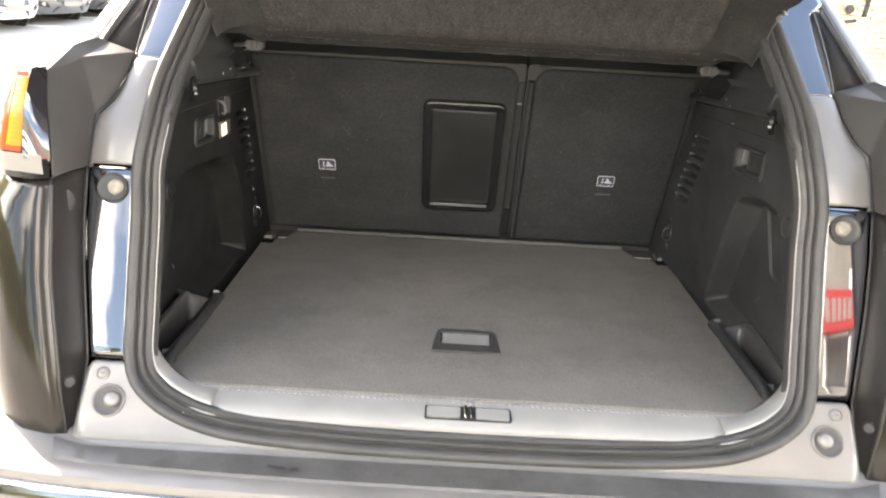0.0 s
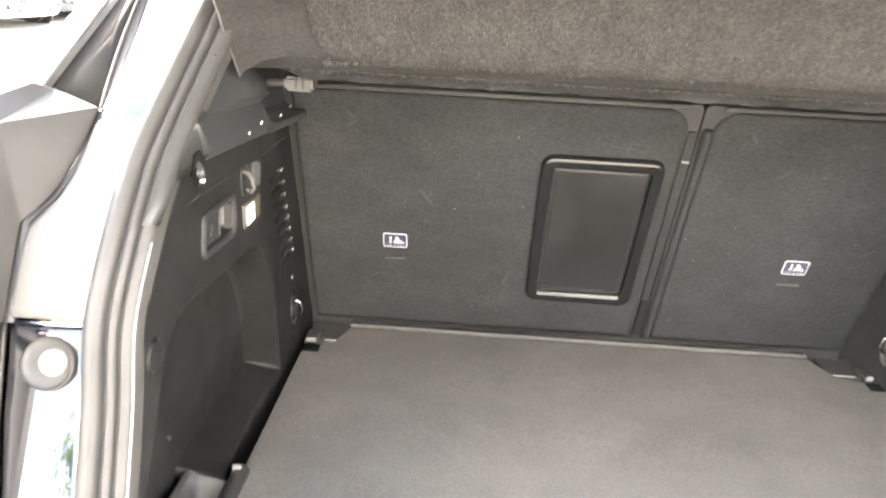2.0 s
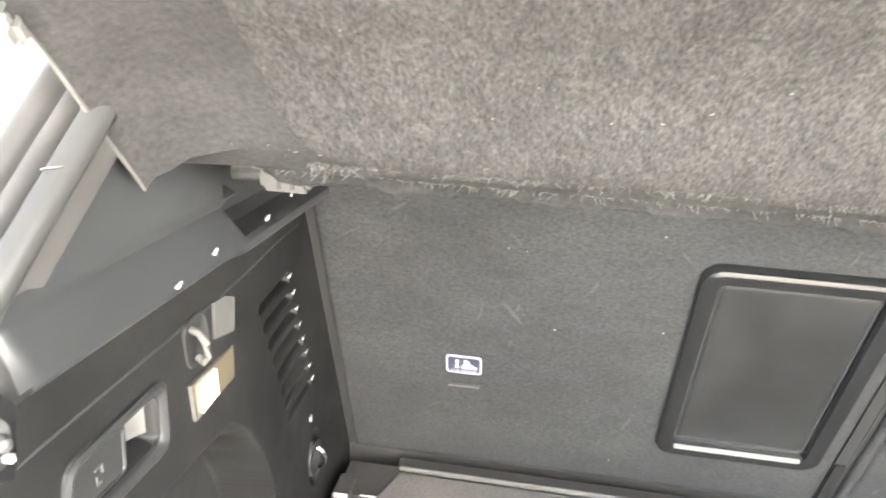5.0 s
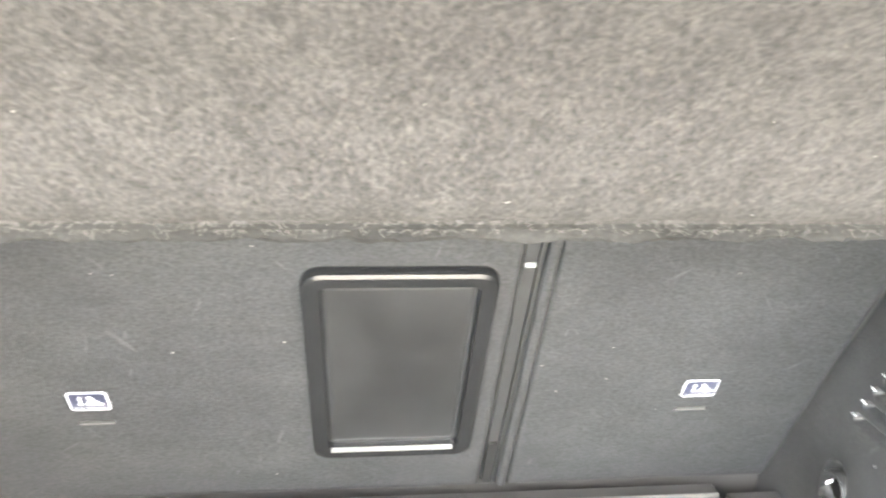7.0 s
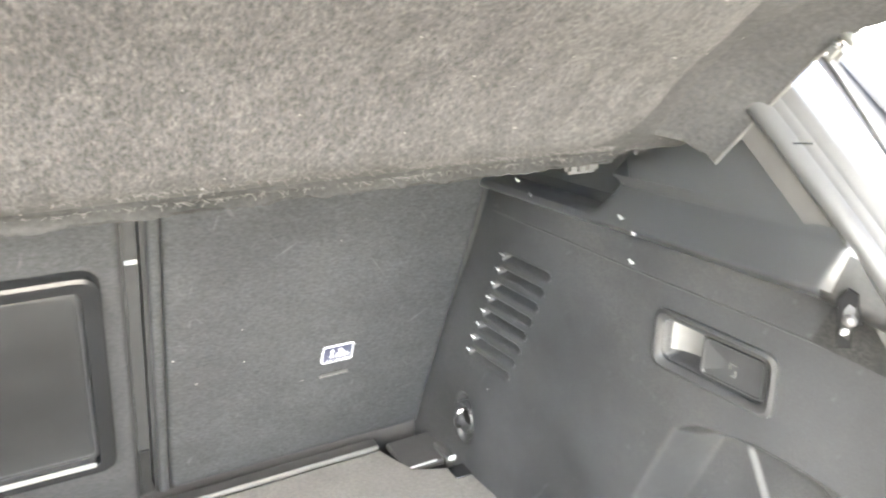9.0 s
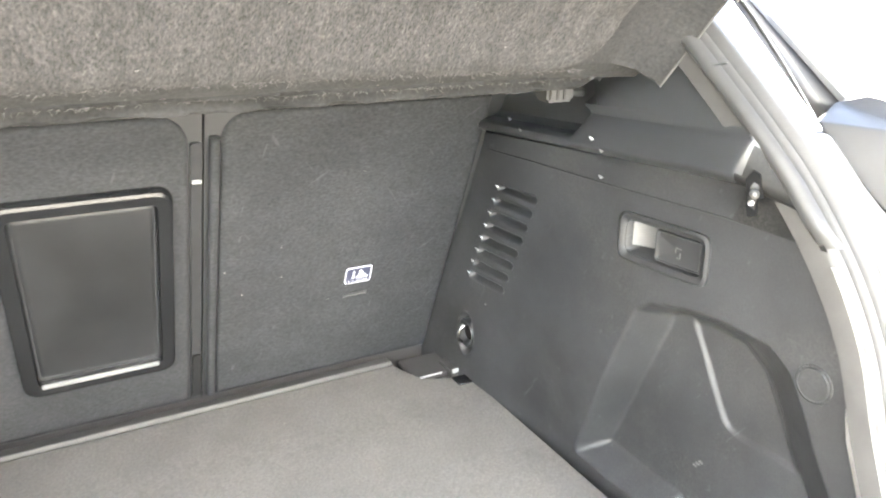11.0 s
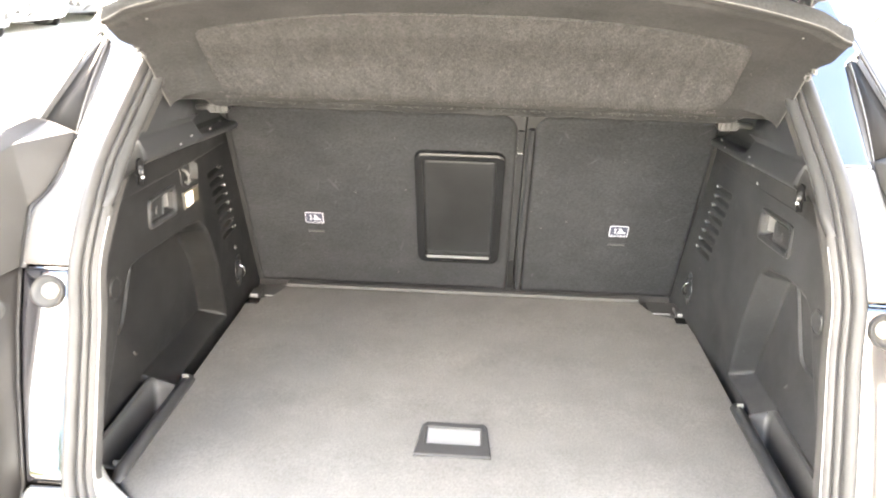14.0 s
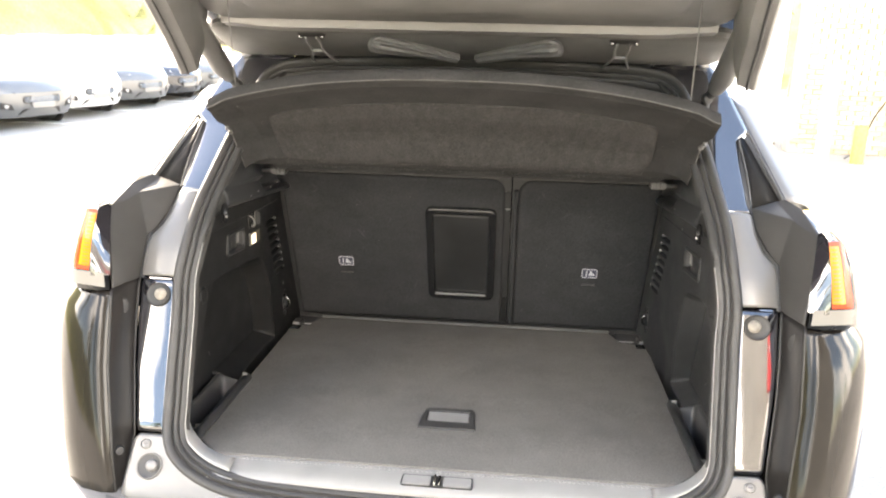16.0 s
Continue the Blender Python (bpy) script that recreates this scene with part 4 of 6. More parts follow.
def board_at(u, v, w):
    return Vector((u, v, floor_z(v) + w))


def carpet_sheet():
    bm = ring(board_at, [(dense, -0.022), (dense, -0.004), ([(x * 0.9965, 0.32 + (y - 0.32) * 0.995) for x, y in dense], -0.001), ([(x * 0.99, 0.32 + (y - 0.32) * 0.985) for x, y in dense], 0.0)])
    edge = list(bm.verts)[-len(dense):]
    hole = [bm.verts.new(board_at(u, v, 0)) for u, v in cut]
    low = [bm.verts.new(board_at(u, v, -0.02)) for u, v in cut]
    for i in range(len(cut)):
        k = (i + 1) % len(cut)
        bm.faces.new((hole[i], hole[k], low[k], low[i]))
    bm.faces.new(low)
    eds = [bm.edges.get((edge[i], edge[(i + 1) % len(edge)])) for i in range(len(edge))]
    eds += [bm.edges.get((hole[i], hole[(i + 1) % len(hole)])) for i in range(len(hole))]
    bmesh.ops.triangle_fill(bm, edges=eds, use_beauty=True)
    return bm


part("carpet", carpet_sheet(), CARPET, board, "", 40)
part("rear_edge_strip", join(box((-0.014, 0.768, 0.7450), (0.94, 0.0045, 0.008), 0.0015, 2)), GREY_CLIP, board, "pale plastic strip along the seat side")
part("rear_edge_foot", box((-0.014, 0.786, 0.737), (0.95, 0.028, 0.008), 0.002, 1), CLADDING, board)
bezel_o = [(x, y + 0.010) for x, y in ((-0.0715, 0.036), (0.0680, 0.036), (0.0610, 0.128), (0.055, 0.1415), (-0.0555, 0.1415), (-0.0620, 0.128))]
bezel_i = [(x, y + 0.010) for x, y in ((-0.0520, 0.073), (0.0490, 0.073), (0.0500, 0.116), (0.0480, 0.1230), (-0.0500, 0.1230), (-0.0530, 0.116))]
lift = part("lift_handle", ring(board_at, [(bezel_o, -0.002), (bezel_o, 0.002), ([(x * 0.965, 0.10 + (y - 0.10) * 0.95) for x, y in bezel_o], 0.0045), ([(x * 1.04, 0.106 + (y - 0.106) * 1.1) for x, y in bezel_i], 0.004), (bezel_i, 0.001), (bezel_i, -0.016)]), CLADDING, board, "black moulded lift handle", 30)
part("handle_flap", loft([[board_at(x, 0.0845, -0.003), board_at(x, 0.100, -0.0015), board_at(x, 0.118, 0.0005), board_at(x, 0.1315, 0.0015)] for x in np.linspace(-0.0505, 0.048, 6)]), PALE_GREY, lift, "pale shiny handle flap")

# ---- parcel shelf, tilted up under the tailgate ----
shelf = empty("parcel_shelf", "grey felt parcel shelf lifted by two cords", "parcel shelf")


def shelf_at(u, v, w=0.0):
    """u -1..1 across, v 0 at the pivot edge to 1 at the raised edge; w lifts towards the ground side."""
    a = abs(u)
    bottom = Vector((0, 0.318 + 0.004 * a ** 6, 1.3325 - 0.006 * a ** 6))
    top = Vector((0, -0.014 + 0.108 * a ** 2.4, 1.559 - 0.073 * a ** 2.4))
    p = bottom.lerp(top, v)
    x = u * (0.546 + 0.008 * v)
    hollow = interp(v, [0, 0.09, 0.16, 0.23, 0.31, 0.40, 0.50, 0.65, 0.80, 0.92, 1.0], [0, 0.002, 0.009, 0.0166, 0.0250, 0.0300, 0.0315, 0.0285, 0.0195, 0.009, 0])
    ends = 0.008 * smoothstep(0.90, 0.98, a) * smoothstep(0.6, 0.9, v) - 0.006 * smoothstep(0.94, 1.0, v)
    n = Vector((0, -0.56, -0.83))
    return Vector((x, p.y, p.z)) + n * (w + ends - hollow)


def shelf_slab():
    nu, nv = 220, 72
    bm = bmesh.new()
    lo = [[bm.verts.new(shelf_at(-1 + 2 * i / nu, j / nv)) for j in range(nv + 1)] for i in range(nu + 1)]
    hi = [[bm.verts.new(shelf_at(-1 + 2 * i / nu, j / nv, -0.022)) for j in range(nv + 1)] for i in range(nu + 1)]
    for i in range(nu):
        for j in range(nv):
            bm.faces.new((lo[i][j], lo[i + 1][j], lo[i + 1][j + 1], lo[i][j + 1]))
            bm.faces.new((hi[i][j], hi[i][j + 1], hi[i + 1][j + 1], hi[i + 1][j]))
    for i in range(nu):
        bm.faces.new((lo[i][0], hi[i][0], hi[i + 1][0], lo[i + 1][0]))
        bm.faces.new((lo[i][nv], lo[i + 1][nv], hi[i + 1][nv], hi[i][nv]))
    for j in range(nv):
        bm.faces.new((lo[0][j], lo[0][j + 1], hi[0][j + 1], hi[0][j]))
        bm.faces.new((lo[nu][j], hi[nu][j], hi[nu][j + 1], lo[nu][j + 1]))
    return bm


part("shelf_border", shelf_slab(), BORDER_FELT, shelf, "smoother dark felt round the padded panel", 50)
PAD = rounded([(-0.452, 0.039), (0.452, 0.039), (0.446, 0.248), (0.22, 0.280), (-0.22, 0.280), (-0.446, 0.248)], (0.070, 0.070, 0.028, 0.10, 0.10, 0.028), 8, 0.004)
PAD = [(x, d + (0.0022 * noise.noise(Vector((x * 60, 0.3, 0))) + 0.0016 * noise.noise(Vector((x * 210, 2.3, 0)))) * smoothstep(0.051, 0.040, d)) for x, d in PAD]


def pad_at(x, d, w):
    v = d / 0.40
    return shelf_at(x / (0.546 + 0.008 * v), v, w)


pad_loops = []
for k, (inset, lift) in enumerate([(0.0, -0.002), (0.0003, 0.0095), (0.0016, 0.0118), (0.008, 0.0132), (0.022, 0.0136)] + [(0.022 + 0.136 * f, 0.0136) for f in np.linspace(0.08, 0.98, 12)]):
    # soft upper bevel, crisp sides
    g, e = min(inset, 0.022), max(0.0, (inset - 0.022) / 0.139)
    loop = [(x * (1 - g / 0.43) * (1 - e), 0.155 + (d - 0.155) * (1 - g / 0.122) * (1 - e)) for x, d in PAD]
    pad_loops.append((loop, lift))
bm = loft([[pad_at(x, d, lift - 0.0085 * smoothstep(0.215, 0.280, d + 0.035 * (abs(x) / 0.446) ** 2) * (lift > 0)) for x, d in loop] for loop, lift in pad_loops], closed=True)
bm.faces.new(list(bm.verts)[-len(PAD):])
part("shelf_panel", bm, SHELF_FELT, shelf, "padded grey felt panel with a frayed lower edge", 50)
rng = random.Random(4)


def lip_point(x, k):
    j = (0.0018 if k in (0, 1, 5, 6) else 0.0006) * (noise.noise(Vector((x * 45, k * 1.1, 0.5))) + 0.6 * noise.noise(Vector((x * 160, k * 1.1, 2.5))))
    prof = [(0.3185, 1.3340), (0.3195, 1.3285), (0.3290, 1.3275), (0.3385, 1.3265), (0.3395, 1.3215), (0.3375, 1.3180), (0.3390, 1.3140), (0.350, 1.3125), (0.395, 1.310)]
    y, z = prof[k]
    t = smoothstep(0.47, 0.52, abs(x))
    y, z = y + 0.004 * t, z + (1.334 - z) * 0.7 * t
    return Vector((x, y + j, z + j))


part("pivot_lip", loft([[lip_point(x, k) for k in range(9)] for x in np.linspace(-0.52, 0.52, 320)]), SHADED_LIP_FELT, shelf, "fuzzy folded felt lip at the pivot edge, coloured dark for its shade", 60)
FLAP_V = [0.09, 0.30, 0.56, 0.66, 0.80, 1.0]
FLAP_EDGE = [(0.540, 0.277, 1.323), (0.5435, 0.245, 1.368), (0.5450, 0.203, 1.422), (0.552, 0.182, 1.440), (0.558, 0.150, 1.452), (0.556, 0.100, 1.482)]
for s in (-1, 1):
    rows = []
    for v in np.linspace(0.09, 1.0, 40):
        e = Vector((s * interp(v, FLAP_V, [q[0] for q in FLAP_EDGE]), interp(v, FLAP_V, [q[1] for q in FLAP_EDGE]), interp(v, FLAP_V, [q[2] for q in FLAP_EDGE])))
        a, b = shelf_at(s * 0.88, v, -0.002), shelf_at(s * 0.93, v, 0.0022)
        c = b.lerp(e, 0.5) + Vector((s * 0.002, -0.001, 0.001 + 0.0012 * noise.noise(Vector((v * 14, s, 0)))))
        rows.append([a, b, b.lerp(c, 0.5) + Vector((s * 0.001, 0, 0.001)), c, c.lerp(e, 0.6) + Vector((s * 0.001, 0, 0.002)), e, e + Vector((s * 0.001, 0.003, 0.002)), c + Vector((s * 0.001, 0.005, 0.005))])
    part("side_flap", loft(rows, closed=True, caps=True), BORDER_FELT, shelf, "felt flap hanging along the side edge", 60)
    part("flap_edge", tube([Vector((s * (q[0] + 0.001), q[1], q[2] - 0.0008)) for q in curve_through(FLAP_EDGE[:4], 24)], 0.0013, 6), PIPING, shelf, "thin paler edge of the flap", 60)
    stud = part("cord_stud", box((0, 0, 0), (0.010, 0.012, 0.016), 0.004, 2, Matrix.Translation((s * 0.543, 0.190, 1.424)) @ Matrix.Rotation(radians(35), 4, "X")), SCOOP, shelf, "pale grey plastic cord stud")
    part("stud_tab", box((0, 0, 0), (0.006, 0.016, 0.007), 0.002, 1, Matrix.Translation((s * 0.549, 0.187, 1.434)) @ Matrix.Rotation(radians(35), 4, "X")), SCOOP, stud)
    part("loose_thread", tube([(s * 0.546, 0.259, 1.354), (s * 0.548, 0.236, 1.3515), (s * 0.546, 0.214, 1.3535), (s * 0.543, 0.192, 1.3585)], 0.0007, 5), BLACK_RUBBER, shelf, "dark loose thread")
    part("lifting_cord", tube([(s * 0.492, 0.110, 1.490), (s * 0.487, 0.085, 1.60), (s * 0.480, 0.045, 1.742)], 0.0014, 6), GREY_CLIP, shelf, "thin grey lifting cord")
OUT, DOWN = Vector((0, -0.83, 0.56)), Vector((0, -0.56, -0.83))
EDGE = [(-0.004, 0.001), (0.003, 0.0035), (0.008, 0.0030), (0.0105, -0.001), (0.0115, -0.008), (0.0105, -0.020), (0.007, -0.0255), (-0.004, -0.0270)]
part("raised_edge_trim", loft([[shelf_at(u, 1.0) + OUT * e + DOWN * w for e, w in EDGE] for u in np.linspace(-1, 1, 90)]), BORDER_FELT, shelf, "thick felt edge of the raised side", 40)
part("edge_piping", tube([shelf_at(u, 1.0) + OUT * 0.0100 + DOWN * 0.0018 for u in np.linspace(-0.995, 0.995, 90)], 0.0011, 6), PIPING, shelf, "thin paler piping along the raised edge", 60)

# loose felt fibres along the pivot edge
fuzz = []
for k in range(1500):
    x = rng.uniform(-0.44, 0.44)
    q = pad_at(x, rng.uniform(0.037, 0.043), 0.0105) if k % 3 else Vector((x * 1.15, 0.3185, 1.3290))
    d = Vector((rng.uniform(-1, 1), rng.uniform(-0.6, 0.1), rng.uniform(-1.0, 0.3))) * rng.uniform(0.001, 0.0055)
    e = Vector((rng.uniform(-1, 1), rng.uniform(-0.4, 0.2), rng.uniform(-0.6, 0.4))) * 0.002
    fuzz.append(tube([q, q + d * 0.6 + e * 0.4, q + d + e], 0.00022, 3, False))
part("felt_fuzz", join(*fuzz), FUZZ, shelf, "loose felt fibres", 0)

# fluff and crumbs caught in the felt and carpet
fluff = []
for k in range(120):
    u = rng.uniform(-0.95, 0.95)
    v = rng.choice([rng.uniform(0.0, 0.9), rng.uniform(0.0, 0.11)])
    q = shelf_at(u, v, 0.0140 if abs(u) < 0.78 and 0.11 < v < 0.5 else 0.0080 if abs(u) < 0.78 and 0.5 <= v < 0.7 else 0.0008)
    ln = rng.choice([rng.uniform(0.0003, 0.0008), rng.uniform(0.0004, 0.0018)])
    a = rng.uniform(-0.6, 0.6)
    fluff.append(tube([q, q + Vector((ln * math.cos(a), -0.0004, ln * math.sin(a) * 0.7)), q + Vector((ln * 1.7 * math.cos(a + 0.4), 0, ln * 1.7 * math.sin(a + 0.4) * 0.7))], 0.00018, 4))
tagged(part("lint_on_shelf", join(*fluff), LINT, None, "pale specks of lint on the shelf felt", 0), "", "lint", "", "stuff")
crumbs = []
for k in range(26):
    x, y = rng.uniform(-0.52, 0.52), rng.uniform(-0.1, 0.74)
    if abs(x) < 0.08 and y < 0.16:
        continue
    r = rng.uniform(0.0005, 0.0012)
    crumbs.append(box((x, y, floor_z(y) + r * 0.5), (r * 1.6, r, r), 0))
for k in range(14):
    x, z = rng.uniform(-0.55, 0.55), rng.uniform(0.78, 1.24)
    if -0.14 < x < 0.15:
        continue
    r = rng.uniform(0.0006, 0.0013)
    crumbs.append(box(tuple(seat_at(x, z, 0.0014)), (r * 2, r, r), 0))
tagged(part("crumbs", join(*crumbs), LINT, None, "pale crumbs and specks on the boot carpet", 0), "", "crumbs", "", "stuff")


# ---- rear body round the opening ----
def frame_x(z):
    return interp(z, [0.70, 0.81, 0.95, 1.03, 1.116, 1.160, 1.195, 1.222, 1.245, 1.29, 1.305, 1.38, 1.43, 1.45, 1.55, 1.62],
                  [0.648, 0.660, 0.684, 0.694, 0.698, 0.697, 0.696, 0.671, 0.662, 0.656, 0.650, 0.649, 0.652, 0.680, 0.640, 0.590])


def band(s, z0, z1, inner, outer, proud=0.0, nz=24, nx=8, crown=0.0, lip=0.006):
    def at(u, v):
        z = z0 + (z1 - z0) * v
        xi, xo = inner(z), outer(z)
        x = xi + (xo - xi) * u
        n = open_normal(z)
        edge = min(u, 1 - u) * (xo - xi)
        lift = proud + crown * math.sin(math.pi * u) - lip * (1 - smoothstep(0, lip, edge)) - 0.66 * lip * (1 - smoothstep(0, 0.66 * lip, min(v, 1 - v) * abs(z1 - z0)))
        return Vector((s * x, open_y(z), z)) + n * lift
    return grid(at, nx, nz)


for s in (-1, 1):
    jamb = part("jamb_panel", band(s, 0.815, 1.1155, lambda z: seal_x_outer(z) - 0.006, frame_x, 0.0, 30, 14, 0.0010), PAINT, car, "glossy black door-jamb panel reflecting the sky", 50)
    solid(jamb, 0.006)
    solid(part("lower_pillar", band(s, 1.1185, 1.2892, lambda z: seal_x_outer(z) - 0.006, frame_x, 0.0, 40, 14, 0.006, 0.003), PAINT_SATIN, car, "lower pillar panel, its reflected light put in as satin grey", 50), 0.006)
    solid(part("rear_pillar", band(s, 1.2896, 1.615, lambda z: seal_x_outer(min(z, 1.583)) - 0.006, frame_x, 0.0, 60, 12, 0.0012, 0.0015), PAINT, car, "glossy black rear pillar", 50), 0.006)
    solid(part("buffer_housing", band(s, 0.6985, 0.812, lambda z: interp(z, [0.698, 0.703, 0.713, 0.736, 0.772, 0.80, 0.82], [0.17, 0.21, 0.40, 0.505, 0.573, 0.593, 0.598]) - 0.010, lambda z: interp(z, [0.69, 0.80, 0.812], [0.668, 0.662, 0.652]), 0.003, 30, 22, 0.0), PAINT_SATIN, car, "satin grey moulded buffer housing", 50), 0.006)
    # upper buffer, lower buffer and screw
    for name, x, z, r, deep, rubber in (("upper_buffer", 0.650, 1.080, 0.0265, 0.012, DIRT), ("lower_buffer", 0.612, 0.757, 0.0275, 0.010, PAINT_SATIN)):
        n = open_normal(z)
        c = Vector((s * x, open_y(z), z)) + n * 0.004
        b = part(name, lathe([(r + 0.001, -0.003), (r, 0.0025), (r - 0.0015, 0.0035), (r - 0.003, 0.0025), (r - 0.004, 0.0010)], c, n, 36), CLADDING if name == "upper_buffer" else PAINT_SATIN, car, "round rubber tailgate buffer")
        # nearly flat disc, the recess's shade put in as a dark colour
        part("dish", lathe([(r - 0.002, -0.002), (r - 0.003, 0.0026), (r - 0.006, 0.0016), (r - 0.010, 0.0012), (0.004, 0.0010)], c, n, 36), DISH, b, "shallow disc coloured dark for the recess's shade")
        off = Vector((-s * 0.006, 0, 0.002))
        part("rubber_stop", lathe([(0.001, 0.0085), (0.009, 0.0082), (0.0118, 0.0065), (0.0135, 0.002), (0.014, -0.004)], c + off, n, 28), rubber, b, "dusty pale rubber stop")
    n = open_normal(0.793)
    c = Vector((s * 0.630, open_y(0.793), 0.793)) + n * 0.002
    sc = part("housing_screw", lathe([(0.0115, -0.002), (0.0115, 0.004), (0.0095, 0.005), (0.008, 0.003), (0.0075, 0.004), (0.002, 0.005)], c, n, 24), PAINT_SATIN, car)
    part("screw_slot", box(tuple(c + n * 0.0055), (0.008, 0.0012, 0.0016)), BLACK_RUBBER, sc)

    # reveal between the jamb and the tail lamp
    def rev(z):
        return Vector((s * interp(z, [0.60, 0.79, 0.95, 1.115], [0.668, 0.690, 0.712, 0.716]), interp(z, [0.60, 0.79, 0.95, 1.115], [-0.235, -0.205, -0.152, -0.098]), z))

    rows = []
    for z in np.linspace(0.66, 1.116, 26):
        a = Vector((s * (frame_x(z) + 0.001), open_y(z) + 0.004, z)) if z > 0.815 else Vector((s * 0.664, open_y(z) + 0.014, z))
        b = rev(z)
        rows.append([a, a.lerp(b, 0.08) + Vector((s * 0.006, 0.010, 0)), a.lerp(b, 0.45) + Vector((s * 0.008, 0.008, 0)), a.lerp(b, 0.9) + Vector((s * 0.004, 0.006, 0)), b])
    solid(part("jamb_return", loft(rows), RETURN_PAINT, car, "dark satin return beside the tail lamp", 60), 0.004)
    q = rev(1.068).lerp(Vector((s * frame_x(1.068), open_y(1.068), 1.068)), 0.45) + Vector((s * 0.010, 0.006, 0))
    part("round_grommet", lathe([(0.001, 0.003), (0.018, 0.003), (0.022, 0.0), (0.022, -0.004)], q, (-s * 0.8, -0.6, 0.1), 24), BLACK_RUBBER, car)
    q = rev(0.785).lerp(Vector((s * frame_x(0.785), open_y(0.785), 0.785)), 0.5) + Vector((s * 0.008, 0.004, 0))
    part("round_grommet", lathe([(0.001, 0.004), (0.008, 0.004), (0.011, 0.0), (0.011, -0.004)], q, (-s * 0.7, -0.7, 0.1), 20), BLACK_RUBBER, car)

    # painted rear corner and flank
    rows = []
    for z in (0.28, 0.36, 0.46, 0.58, 0.70, 0.80, 0.88, 0.96, 1.03, 1.075, 1.10, 1.113):
        b = rev(max(z, 0.62))
        b.z = z
        low = smoothstep(0.5, 0.28, z) + 1.6 * smoothstep(1.05, 1.115, z)
        sh = smoothstep(1.05, 1.115, z)
        rows.append([b, b + Vector((s * 0.030, -0.004 + 0.006 * sh, 0)), b + Vector((s * (0.075 - 0.008 * sh), 0.004 + 0.014 * sh, 0)), b + Vector((s * (0.120 - 0.024 * sh), 0.030 + 0.016 * sh, 0)), b + Vector((s * (0.152 - 0.036 * sh), 0.075 + 0.01 * sh, 0)),
                     Vector((s * (0.880 - 0.02 * low), -0.02 + 0.03 * sh, z)), Vector((s * (0.892 - 0.02 * low), 0.08, z)), Vector((s * (0.896 - 0.03 * low), 0.25, z)), Vector((s * (0.905 - 0.03 * low), 0.6, z))])
    solid(part("rear_quarter", loft(rows), BUMPER_PAINT, car, "black painted rear corner of the bumper", 60), 0.004)
    # tail lamp
    tl = part("tail_lamp", loft([[Vector((s * x, y, z)) for x, y in row] for z, row in (
        (1.116, ((0.717, -0.096), (0.742, -0.104), (0.790, -0.095), (0.826, -0.062), (0.850, 0.01), (0.868, 0.10))),
        (1.160, ((0.722, -0.086), (0.744, -0.098), (0.788, -0.090), (0.822, -0.058), (0.845, 0.02), (0.864, 0.11))),
        (1.220, ((0.733, -0.052), (0.748, -0.078), (0.780, -0.078), (0.808, -0.045), (0.832, 0.04), (0.852, 0.13))),
        (1.272, ((0.745, -0.008), (0.751, -0.054), (0.772, -0.062), (0.790, -0.030), (0.800, 0.03), (0.812, 0.09))),
        (1.282, ((0.750, 0.0), (0.753, -0.030), (0.766, -0.034), (0.774, -0.01), (0.780, 0.02), (0.788, 0.05))))]), GLASS_DARK, car, "slanted tail lamp with amber and red lens", 35)
    solid(tl, 0.004)

    def lamp_face(u, v, w):
        z = 1.166 + 0.116 * v
        c0 = Vector((s * interp(v, [0, 1], [0.753, 0.743]), interp(v, [0, 0.5, 1], [-0.099, -0.088, -0.062]), z))
        c1 = Vector((s * interp(v, [0, 1], [0.801, 0.776]), interp(v, [0, 0.5, 1], [-0.088, -0.076, -0.054]), z))
        return c0.lerp(c1, u) + Vector((0, -0.96, 0.12)) * (w + 0.004)

    part("amber_lens", loft([[lamp_face(0.02 + 0.60 * u, v, 0.003 * math.sin(math.pi * u)) for u in np.linspace(0, 1, 7)] for v in np.linspace(0.03, 0.95, 9)]), LENS_AMBER, tl, "amber lamp lens with dark slats")
    part("red_lens", loft([[lamp_face(0.63 + 0.38 * u, v, 0.001 - 0.008 * u * u) for u in np.linspace(0, 1, 5)] for v in np.linspace(-0.05, 1.02, 9)]), LENS_RED, tl, "red outer lamp lens")
    part("red_lens", loft([[lamp_face(u, v, 0.0012) for u in np.linspace(0.02, 0.64, 5)] for v in (-0.05, 0.025)]), LENS_RED, tl)
    part("red_lens", loft([[lamp_face(u, v, 0.0012) for u in np.linspace(0.02, 0.64, 5)] for v in (0.955, 1.02)]), LENS_RED, tl)
    for k in range(14):
        v = 0.06 + k * 0.066
        part("lens_slat", loft([[lamp_face(0.05 + 0.36 * u, v + dv, 0.0048) for u in (0, 0.5, 1)] for dv in (0, 0.024)]), LENS_SLAT, tl)
    inner = [(1.150, (0.712, -0.094), (0.749, -0.104)), (1.166, (0.714, -0.088), (0.750, -0.1025)), (1.215, (0.723, -0.062), (0.748, -0.093)), (1.260, (0.736, -0.026), (0.745, -0.073)), (1.288, (0.743, -0.006), (0.746, -0.050))]
    part("clear_lens", loft([[Vector((s * (a[0] + (b[0] - a[0]) * f), a[1] + (b[1] - a[1]) * f - 0.004 - 0.004 * math.sin(math.pi * f), z)) for f in np.linspace(0, 1, 6)] for z, a, b in inner]), SMOKED, tl, "glossy smoked inner lens reflecting the sky", 60)
    part("lower_lens", loft([[lamp_face(u, v, 0.002 - 0.02 * max(0, u - 0.8)) for u in np.linspace(-0.75, 1.05, 8)] for v in (-0.34, -0.30, -0.16, -0.07)]), LOWER_LENS, tl, "pale grey lower lens")

